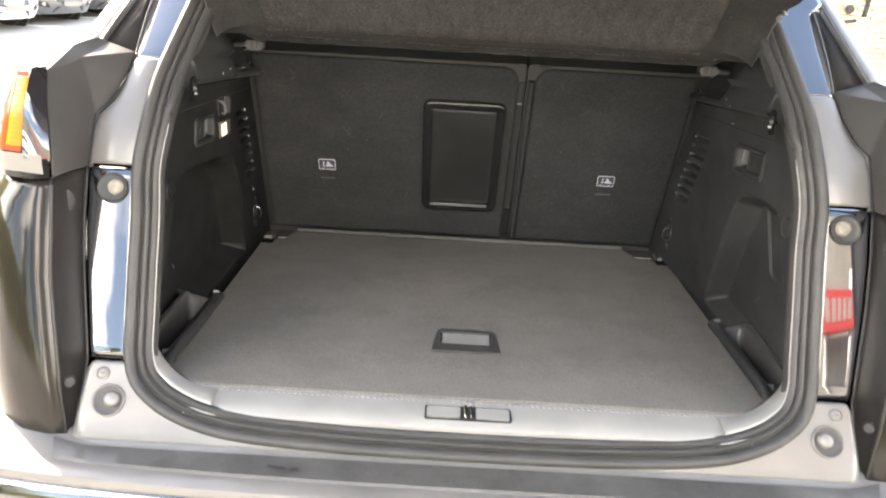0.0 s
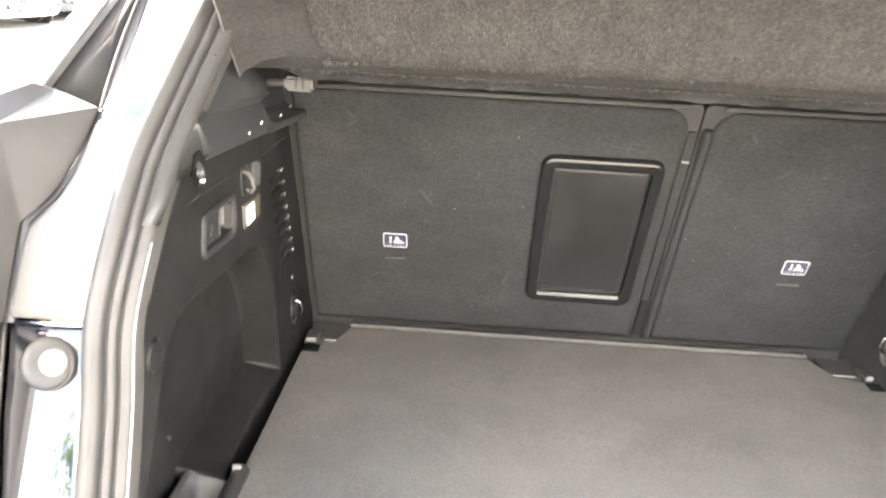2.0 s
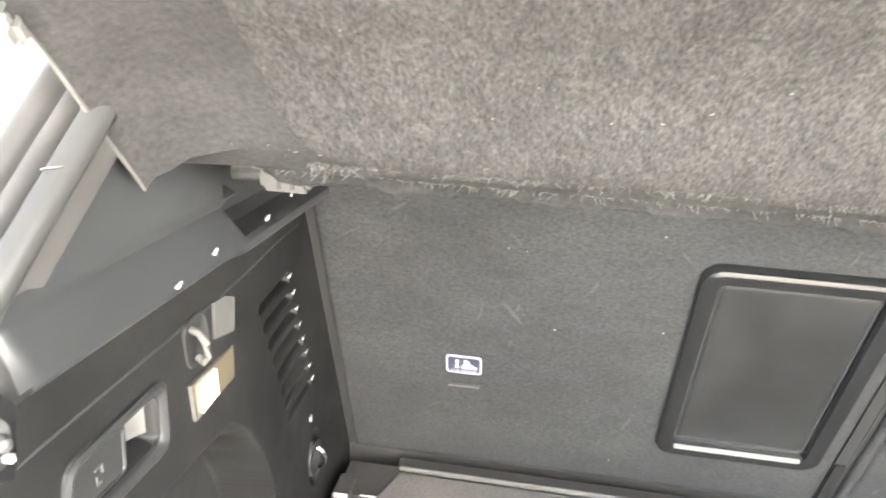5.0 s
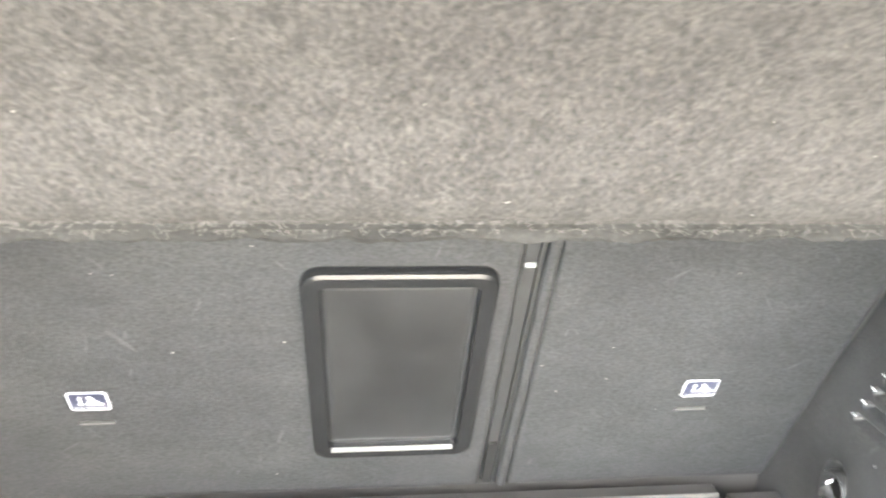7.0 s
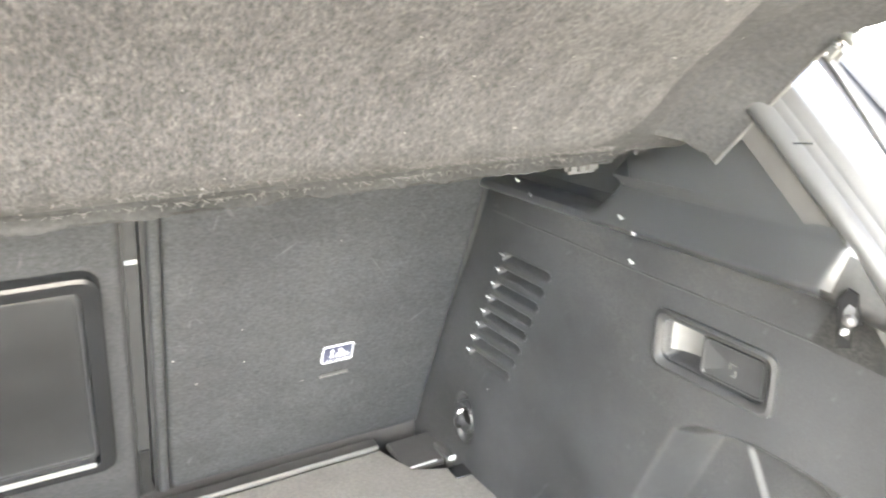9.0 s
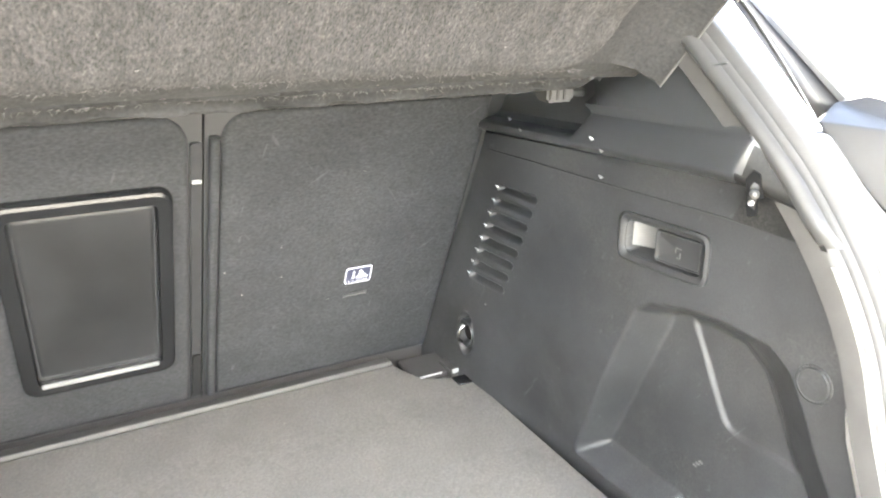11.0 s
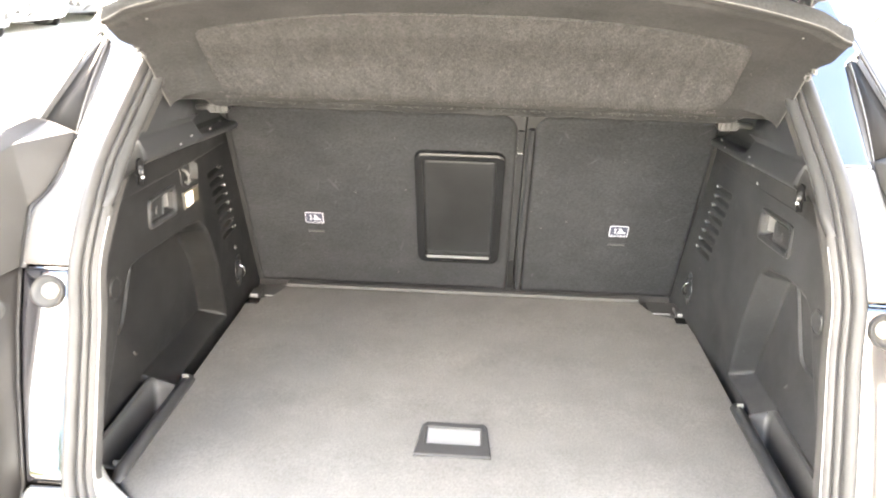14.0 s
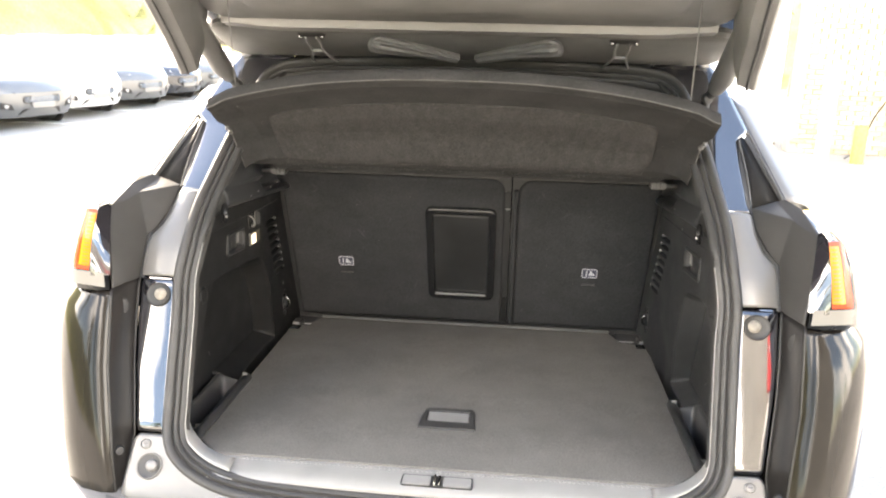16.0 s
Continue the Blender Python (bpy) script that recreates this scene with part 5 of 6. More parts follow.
    # faceted plastic cladding that wraps from lamp to pillar
    V = [Vector((s * x, y, z)) for x, y, z in ((0.698, 0.050, 1.2005), (0.661, 0.162, 1.298), (0.718, 0.185, 1.311), (0.744, 0.095, 1.3150), (0.750, -0.002, 1.279), (0.708, -0.098, 1.122), (0.6975, -0.002, 1.1155), (0.664, 0.122, 1.262), (0.680, 0.083, 1.221))]
    top = Vector((s * 0.728, 0.155, 1.3230))
    inner_c = curve_through([V[0], V[8], V[7], V[1]], 10)
    bm = bmesh.new()
    at_v = lambda p: bm.verts.new(p)
    lamp_v, t2_v, p0_v = at_v(V[4]), at_v(V[2]), at_v(V[0])
    k1, k2, side_v = (at_v(Vector((s * x, y, z))) for x, y, z in ((0.735, 0.036, 1.2810), (0.721, 0.075, 1.2950), (0.7485, -0.012, 1.258)))
    bm.faces.new((lamp_v, at_v(V[3]), at_v(top), t2_v, k2, k1))
    rim = [p0_v] + [at_v(q) for q in inner_c[1:]]
    for a, b in zip(rim, rim[1:] + [t2_v]):
        bm.faces.new((k2, a, b))
    bm.faces.new((k2, k1, p0_v)), bm.faces.new((k1, side_v, p0_v)), bm.faces.new((k1, lamp_v, side_v))
    bm.faces.new((side_v, at_v(V[5]), at_v(V[6]), p0_v))
    clad = part("lamp_cladding", bm, CLADDING, car, "faceted dark grey plastic cladding", 14)
    solid(clad, 0.006, 1)
    bev = clad.modifiers.new("soft_edges", "BEVEL")
    bev.width, bev.segments, bev.limit_method, bev.angle_limit = 0.0022, 2, "ANGLE", radians(12)
    part("cladding_seal", tube([q + Vector((0, 0.008, -0.004)) for q in [V[6], V[6].lerp(V[0], 0.5)] + inner_c], 0.006, 8), BLACK_RUBBER, clad)
    # shoulder behind the lamp, out to the flank
    rows = [[V[3] + Vector((s * 0.002, 0.004, -0.003)), V[4] + Vector((s * 0.004, 0.02, -0.004))],
            [Vector((s * 0.826, 0.19, 1.262)), Vector((s * 0.792, 0.07, 1.262))],
            [Vector((s * 0.870, 0.22, 1.18)), Vector((s * 0.835, 0.09, 1.19))],
            [Vector((s * 0.892, 0.26, 1.06)), Vector((s * 0.876, 0.10, 1.06))]]
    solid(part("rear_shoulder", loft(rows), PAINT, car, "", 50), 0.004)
    # quarter window in its frame, the bright strip outside it and the body panel beyond
    f0, f1, apex = Vector((s * 0.661, 0.165, 1.297)), Vector((s * 0.728, 0.186, 1.310)), Vector((s * 0.655, 0.306, 1.432))
    s0, s1 = Vector((s * 0.735, 0.186, 1.311)), Vector((s * 0.655, 0.430, 1.520))
    side = [f0.lerp(apex, f) + Vector((s * 0.003, -0.002, 0)) * math.sin(math.pi * f) for f in np.linspace(0, 1, 9)]
    tip = [apex + Vector((s * 0.004, 0.006, 0.004)), apex + Vector((s * 0.015, 0.010, 0.002))]
    rim_w = [q for q in side[:-1]] + tip + [f1.lerp(tip[1], f) for f in np.linspace(0.94, 0, 9)]
    bm = bmesh.new()
    mid_w = bm.verts.new(sum(rim_w, Vector()) / len(rim_w) + Vector((0, 0.002, 0)))
    ring_w = [bm.verts.new(q) for q in rim_w]
    for a, b in zip(ring_w, ring_w[1:] + ring_w[:1]):
        bm.faces.new((mid_w, a, b))
    window = part("quarter_window", bm, GLASS_SHADED, car, "dark glass triangle beside the rear pillar", 60)
    solid(window, 0.004)
    part("window_seal", tube([q + Vector((0, -0.002, 0)) for q in side], 0.0017, 6), GREY_CLIP, window, "thin pale seal along the glass")
    # narrow return between the pillar's edge and the glass
    part("pillar_return", loft([[Vector((s * (frame_x(q.z) - 0.002), open_y(q.z) + 0.003, q.z)), q.lerp(Vector((s * frame_x(q.z), open_y(q.z), q.z)), 0.5) + Vector((0, 0.003, 0)), q + Vector((0, 0.001, 0))] for q in side]), CLADDING, car, "", 60)
    part("window_frame", loft([[f1.lerp(tip[1], f) + Vector((0, -0.001, 0)), f1.lerp(tip[1], f).lerp(s0.lerp(s1, f * 0.62), 0.45) + Vector((0, -0.005, 0.003)), s0.lerp(s1, f * 0.62) + Vector((0, 0.003, 0))] for f in np.linspace(0, 1, 12)]), CLADDING, window, "dark moulded frame outside the glass", 60)
    # dark body behind the glass and the pillar's edge
    part("quarter_backing", loft([[Vector((s * (frame_x(q.z) - 0.030), q.y + 0.016, q.z)), q + Vector((0, 0.014, 0)), f1.lerp(tip[1], k / 8) + Vector((s * 0.010, 0.012, -0.004))] for k, q in enumerate(side)]), BLACK_RUBBER, car, "", 60)
    part("window_strip", tube([s0.lerp(s1, f) + Vector((s * 0.001, -0.001, 0.001)) for f in np.linspace(0, 1, 8)], 0.0026, 8), SCOOP, car, "thin pale strip along the window")
    for off in (-0.0045, 0.0055):
        part("strip_gap", tube([s0.lerp(s1, f) + Vector((s * off, 0.001, 0)) for f in np.linspace(0, 1, 8)], 0.0028, 8), BLACK_RUBBER, car)
    rows = []
    for f in np.linspace(0, 1, 14):
        a = s0.lerp(s1, f) + Vector((s * 0.006, 0.002, 0.0))
        b = Vector((s * 0.806, 0.215, 1.290)).lerp(Vector((s * 0.740, 0.480, 1.480)), f)
        rows.append([a, a.lerp(b, 0.35) + Vector((s * 0.005, 0, 0.004)), a.lerp(b, 0.7) + Vector((s * 0.006, 0.004, 0.004)), b, b + Vector((s * 0.016, 0.12, -0.03))])
    solid(part("roof_side_panel", loft(rows), PAINT_SATIN, car, "body panel outside the quarter window, reflected sky put in as pale grey", 40), 0.004)

# flange above the seal
solid(part("roof_flange", loft([[(x, 0.455 - 0.02 * abs(x), 1.598 - 0.03 * max(0, abs(x) - 0.4)), (x, 0.445, 1.612 - 0.05 * max(0, abs(x) - 0.4)), (x, 0.475, 1.632 - 0.08 * max(0, abs(x) - 0.35)), (x, 0.62, 1.650 - 0.10 * max(0, abs(x) - 0.3))]
                                for x in np.linspace(-0.60, 0.60, 41)]), PAINT, car, "", 60), 0.004)


# ---- rear bumper ----
def bump_rear(x):
    """Rear edge of the bumper's upper lip."""
    return -0.333 + 0.022 * (abs(x) / 0.68) ** 3


def bumper_rows(profile, x0=-0.86, x1=0.86, n=61):
    return [[Vector((x, y, z + 0.008)) for y, z in profile(x)] for x in np.linspace(x0, x1, n)]


def wedge(x):
    return smoothstep(0.62, 0.74, abs(x))


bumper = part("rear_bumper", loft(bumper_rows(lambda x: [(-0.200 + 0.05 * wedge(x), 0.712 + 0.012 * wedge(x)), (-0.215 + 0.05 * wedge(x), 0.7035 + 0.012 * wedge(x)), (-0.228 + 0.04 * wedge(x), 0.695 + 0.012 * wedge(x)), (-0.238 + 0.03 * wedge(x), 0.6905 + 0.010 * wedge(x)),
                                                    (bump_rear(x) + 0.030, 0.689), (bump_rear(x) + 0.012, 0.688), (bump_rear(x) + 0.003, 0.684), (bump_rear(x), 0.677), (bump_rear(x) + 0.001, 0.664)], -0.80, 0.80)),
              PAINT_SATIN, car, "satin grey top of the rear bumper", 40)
solid(bumper, 0.005)
solid(part("bumper_face", loft(bumper_rows(lambda x: [(bump_rear(x) + 0.006, 0.672), (bump_rear(x) - 0.003, 0.664), (bump_rear(x) - 0.012, 0.640), (bump_rear(x) - 0.022, 0.600), (bump_rear(x) - 0.028, 0.54), (bump_rear(x) - 0.02, 0.44), (bump_rear(x) + 0.02, 0.33)], -0.80, 0.80)),
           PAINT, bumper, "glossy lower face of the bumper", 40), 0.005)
pad = part("step_pad", loft([[Vector((x - math.copysign(0.022, x) * f * smoothstep(0.6, 0.69, abs(x)), y, z)) for f, y, z in ((0, -0.240 + 0.02 * wedge(x), 0.698 + 0.010 * wedge(x)), (0.05, -0.243 + 0.02 * wedge(x), 0.7020 + 0.008 * wedge(x)), (0.9, bump_rear(x) + 0.036, 0.7010), (1.0, bump_rear(x) + 0.032, 0.696))] for x in np.linspace(-0.695, 0.695, 71)]),
           STEP_PAD, bumper, "dark scuffed plastic step pad", 50)
scuffs = [loft([[(-0.325 + 0.03 * t, -0.273 - 0.004 * t + w, 0.7045) for w in (-0.004, 0.004)] for t in (0, 0.4, 0.8, 1)]),
          loft([[(-0.285 + 0.012 * t, -0.277 + w, 0.7045) for w in (-0.007 + 0.003 * t, 0.005)] for t in (0, 0.5, 1)])]
part("scuff_mark", join(*scuffs), BLACK_RUBBER, pad, "dark scuff on the step pad")

# ---- rest of the car body, ahead of the boot ----
def shell(y):
    """Half section of the body at y: (x, z) from sill to roof centre."""
    roof = interp(y, [0.4, 0.9, 1.6, 2.2, 2.9, 3.5, 4.05], [1.615, 1.645, 1.650, 1.60, 1.16, 1.02, 0.86])
    belt = min(1.12, roof - 0.03)
    w = interp(y, [0.2, 0.6, 2.0, 3.2, 3.8, 4.05], [0.895, 0.905, 0.915, 0.90, 0.84, 0.70])
    top = interp(y, [0.4, 1.0, 2.2, 2.9], [0.60, 0.64, 0.62, 0.78])
    tall = smoothstep(0.05, 0.35, roof - belt)
    return [(w - 0.05, 0.24), (w - 0.01, 0.40), (w, 0.70), (w - 0.005, 0.95), (w - 0.025, belt), (w - 0.055, belt + 0.015 * tall + 0.002), ((w - 0.055) * (1 - tall) + tall * (0.5 * w + 0.5 * top), belt + (roof - belt) * 0.5),
            (top * tall + (w - 0.2) * (1 - tall), belt + (roof - belt) * 0.9), (top * 0.6, roof - 0.006), (0, roof)]


for s in (-1, 1):
    rows = [[Vector((s * x, y, z)) for x, z in shell(y)[:6]] for y in (0.26, 0.5, 0.9, 1.4, 2.0, 2.6, 3.0, 3.4, 3.8, 4.05)]
    part("body_side", loft(rows), PAINT, car, "black painted flank", 50)
    rows = [[Vector((s * x, y, z)) for x, z in shell(y)[5:8]] for y in (0.52, 0.9, 1.4, 2.0, 2.45, 2.75)]
    part("side_window", loft(rows), GLASS_DARK, car, "dark side windows", 50)
    rows = [[Vector((s * x, y, z)) for x, z in shell(y)[5:]] for y in (2.86, 3.1, 3.4, 3.7, 4.05)]
    part("bonnet_half", loft(rows), PAINT, car, "", 50)
    for y in (0.72, 3.35):
        w = part("wheel", lathe([(0.16, 0.09), (0.26, 0.11), (0.33, 0.09), (0.345, 0.04), (0.345, -0.07), (0.32, -0.1), (0.1, -0.1)], (s * 0.79, y, 0.345), (s, 0, 0), 32), TYRE, car)
        part("rim", lathe([(0.02, 0.085), (0.10, 0.08), (0.20, 0.10), (0.245, 0.108), (0.25, 0.09)], (s * 0.79, y, 0.345), (s, 0, 0), 20), ALLOY, w)
part("roof", loft([[Vector((x, y, z)) for x, z in shell(y)[7:]] + [Vector((-x, y, z)) for x, z in shell(y)[7:-1][::-1]] for y in (0.46, 0.9, 1.4, 1.9, 2.2)]), PAINT, car, "black painted roof", 50)
part("windscreen", loft([[Vector((x, y, z)) for x, z in shell(y)[6:]] + [Vector((-x, y, z)) for x, z in shell(y)[6:-1][::-1]] for y in (2.2, 2.45, 2.7, 2.88)]), GLASS_DARK, car, "", 50)
part("front_end", loft([[Vector((x, 4.05, z)) for x, z in shell(4.05)], [Vector((x * 0.9, 4.10, 0.24 + (z - 0.24) * 0.9)) for x, z in shell(4.05)]] ), PAINT, car)
part("front_panel", box((0, 4.07, 0.55), (1.5, 0.06, 0.58), 0.03, 2), PAINT, car)
part("underbody", box((0, 2.0, 0.30), (1.5, 3.8, 0.10), 0.02, 1), CLADDING, car)

# ---- raised tailgate ----
TILT = math.atan(0.36)


def gate_at(x, d, w=0.0):
    """x across, d metres back from the hinge along the gate, w below its inner face."""
    return Vector((x, 0.455 - d * math.cos(TILT) - w * math.sin(TILT), 1.600 + d * math.sin(TILT) - w * math.cos(TILT)))


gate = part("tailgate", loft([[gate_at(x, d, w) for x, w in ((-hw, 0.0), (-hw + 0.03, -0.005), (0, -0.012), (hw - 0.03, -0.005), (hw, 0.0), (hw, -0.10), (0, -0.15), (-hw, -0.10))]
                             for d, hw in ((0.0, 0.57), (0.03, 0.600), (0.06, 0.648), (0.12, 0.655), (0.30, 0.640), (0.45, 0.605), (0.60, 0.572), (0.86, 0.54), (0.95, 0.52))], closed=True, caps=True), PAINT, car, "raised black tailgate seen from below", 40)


def gate_panel(x0, x1, d0, d1, w0, w1, r):
    o = rrect(x0, d0, x1, d1, r)
    i = rrect(x0 + 0.012, d0 + 0.012, x1 - 0.012, d1 - 0.012, max(r - 0.01, 0.004))
    bm = ring(lambda u, v, w: gate_at(u, v, w), [(o, w0), (o, w1 - 0.006), (i, w1)])
    bm.faces.new(list(bm.verts)[-len(i):])
    return bm


part("hinge_trim", gate_panel(-0.615, 0.615, 0.012, 0.205, -0.012, 0.012, 0.04), GATE_TRIM, gate, "dark plastic trim near the tailgate hinge")
part("bright_ledge", loft([[gate_at(x, 0.222 + dd + 0.025 * smoothstep(0.42, 0.56, abs(x)) , ww) for dd, ww in ((-0.010, 0.002), (-0.004, 0.018), (0.030, 0.022), (0.040, 0.006))] for x in np.linspace(-0.55, 0.55, 41)]), SILL_PLASTIC, gate, "pale satin ledge across the tailgate", 50)
part("lower_trim", gate_panel(-0.57, 0.57, 0.275, 0.90, -0.012, 0.016, 0.06), GATE_TRIM, gate, "dark plastic inner tailgate trim")
part("pull_recess", gate_panel(-0.46, 0.46, 0.33, 0.62, 0.010, 0.024, 0.05), GATE_TRIM, gate)
for s in (-1, 1):
    part("spoiler_side", loft([[gate_at(s * x, d, w) for x, w in ((xo - 0.050, -0.02), (xo - 0.050, dep * 0.55), (xo - 0.040, dep - 0.012), (xo - 0.006, dep), (xo, dep - 0.004), (xo + 0.004, dep * 0.5), (xo + 0.004, -0.05))]
                              for d, xo, dep in ((0.262, 0.640, 0.135), (0.30, 0.626, 0.155), (0.36, 0.614, 0.140), (0.45, 0.600, 0.120), (0.55, 0.579, 0.110), (0.80, 0.530, 0.08), (0.86, 0.52, 0.06))], closed=True, caps=True), GATE_TRIM, gate, "dark side blade of the roof spoiler", 35)
    part("blade_crease", tube([gate_at(s * (xo - 0.020), d, dep + 0.001) for d, xo, dep in ((0.305, 0.624, 0.153), (0.36, 0.614, 0.140), (0.45, 0.600, 0.120), (0.55, 0.579, 0.110), (0.80, 0.530, 0.08))], 0.003, 6), BLACK_RUBBER, gate)
    strut = part("gas_strut", tube([(s * 0.598, 0.345, 1.545), (s * 0.600, 0.30, 1.572), (s * 0.588, 0.02, 1.745), (s * 0.582, -0.10, 1.81)], 0.0145, 18, True, [0.018, 0.025, 0.025, 0.025]), GATE_TRIM, car, "thick grey powered tailgate strut")
    part("strut_socket", tube([(s * 0.590, 0.375, 1.524), (s * 0.598, 0.345, 1.545)], 0.011, 12), BLACK_RUBBER, strut)
    part("ball_stud", join(lathe([(0.002, 0.012), (0.012, 0.008), (0.015, 0.0), (0.012, -0.008), (0.004, -0.012)], (s * 0.588, 0.373, 1.521), (s * 0.3, -1, 0), 20), box((s * 0.588, 0.372, 1.500), (0.012, 0.012, 0.03), 0.003, 1)), BLACK_RUBBER, strut)
    # wire hook with its screwed foot
    hx = s * 0.366
    foot = part("hook_foot", gate_panel(hx - 0.034, hx + 0.034, 0.172, 0.190, 0.011, 0.018, 0.006), CLADDING, gate)
    for dx in (-0.027, 0.027):
        part("foot_screw", lathe([(0.001, 0.003), (0.004, 0.002), (0.005, 0)], gate_at(hx + dx, 0.181, 0.018), tuple(gate_at(0, 0, 1) - gate_at(0, 0, 0)), 12), CHROME, foot)
    # the steel's shine is put into the hooks as a plain pale colour
    for q in (-1, 1):
        part("wire_hook", tube([gate_at(hx + q * e, d, w) for e, d, w in ((0.032, 0.018, 0.020), (0.030, 0.035, 0.028), (0.027, 0.065, 0.032), (0.016, 0.098, 0.030), (0.013, 0.125, 0.028), (0.016, 0.150, 0.024), (0.014, 0.182, 0.020))], 0.0030, 8), PALE, foot, "bent wire hook, its steel shine put in as pale colour")
    part("wire_hook", tube([gate_at(hx - 0.016, 0.118, 0.030), gate_at(hx + 0.016, 0.118, 0.030)], 0.0036, 8), PALE, foot)
    # wiring sleeve: soft ribs along it, gathered towards the hinge's middle
    rows = []
    for k in range(49):
        f = k / 48
        q = gate_at(s * (0.225 - 0.200 * f), 0.180 - 0.125 * f ** 1.2, 0.030 - 0.010 * f)
        along = (gate_at(s * 0.025, 0.055, 0.02) - gate_at(s * 0.225, 0.180, 0.03)).normalized()
        up = gate_at(0, 0, 1) - gate_at(0, 0, 0)
        across = along.cross(up).normalized()
        wide = (0.030 - 0.016 * f ** 0.8) * (1 - (1 - min(1, (f + 0.006) / 0.12)) ** 2) ** 0.5
        rows.append([q + (across * math.cos(a) * wide + up * math.sin(a) * wide * 0.75) * (1 + 0.10 * math.sin(9 * a + 5 * f)) * (1 + 0.025 * math.sin(k * 1.9)) for a in np.linspace(0, 2 * math.pi, 73)[:-1]])
    part("wiring_sleeve", loft(rows, closed=True, caps=True), SLEEVE, gate, "grey ribbed rubber wiring sleeve", 60)
for x, w in ((-0.385, 0.030), (-0.335, 0.022), (-0.300, 0.014), (-0.262, 0.034), (0.215, 0.030), (0.262, 0.012), (0.292, 0.024), (0.335, 0.018)):
    part("hinge_tab", box((x, 0.450, 1.605), (w, 0.006, 0.0045), 0.001, 1), PALE, gate, "small pale tab at the hinge")

# ---- the car park ----
ground = part("ground", grid(lambda u, v: Vector((-150 + 300 * u, -120 + 300 * v, 0.0)), 30, 30), ASPHALT, None, "", 0)
tagged(ground, "pale sun-bleached asphalt of the car park", "ground", "", "structure")


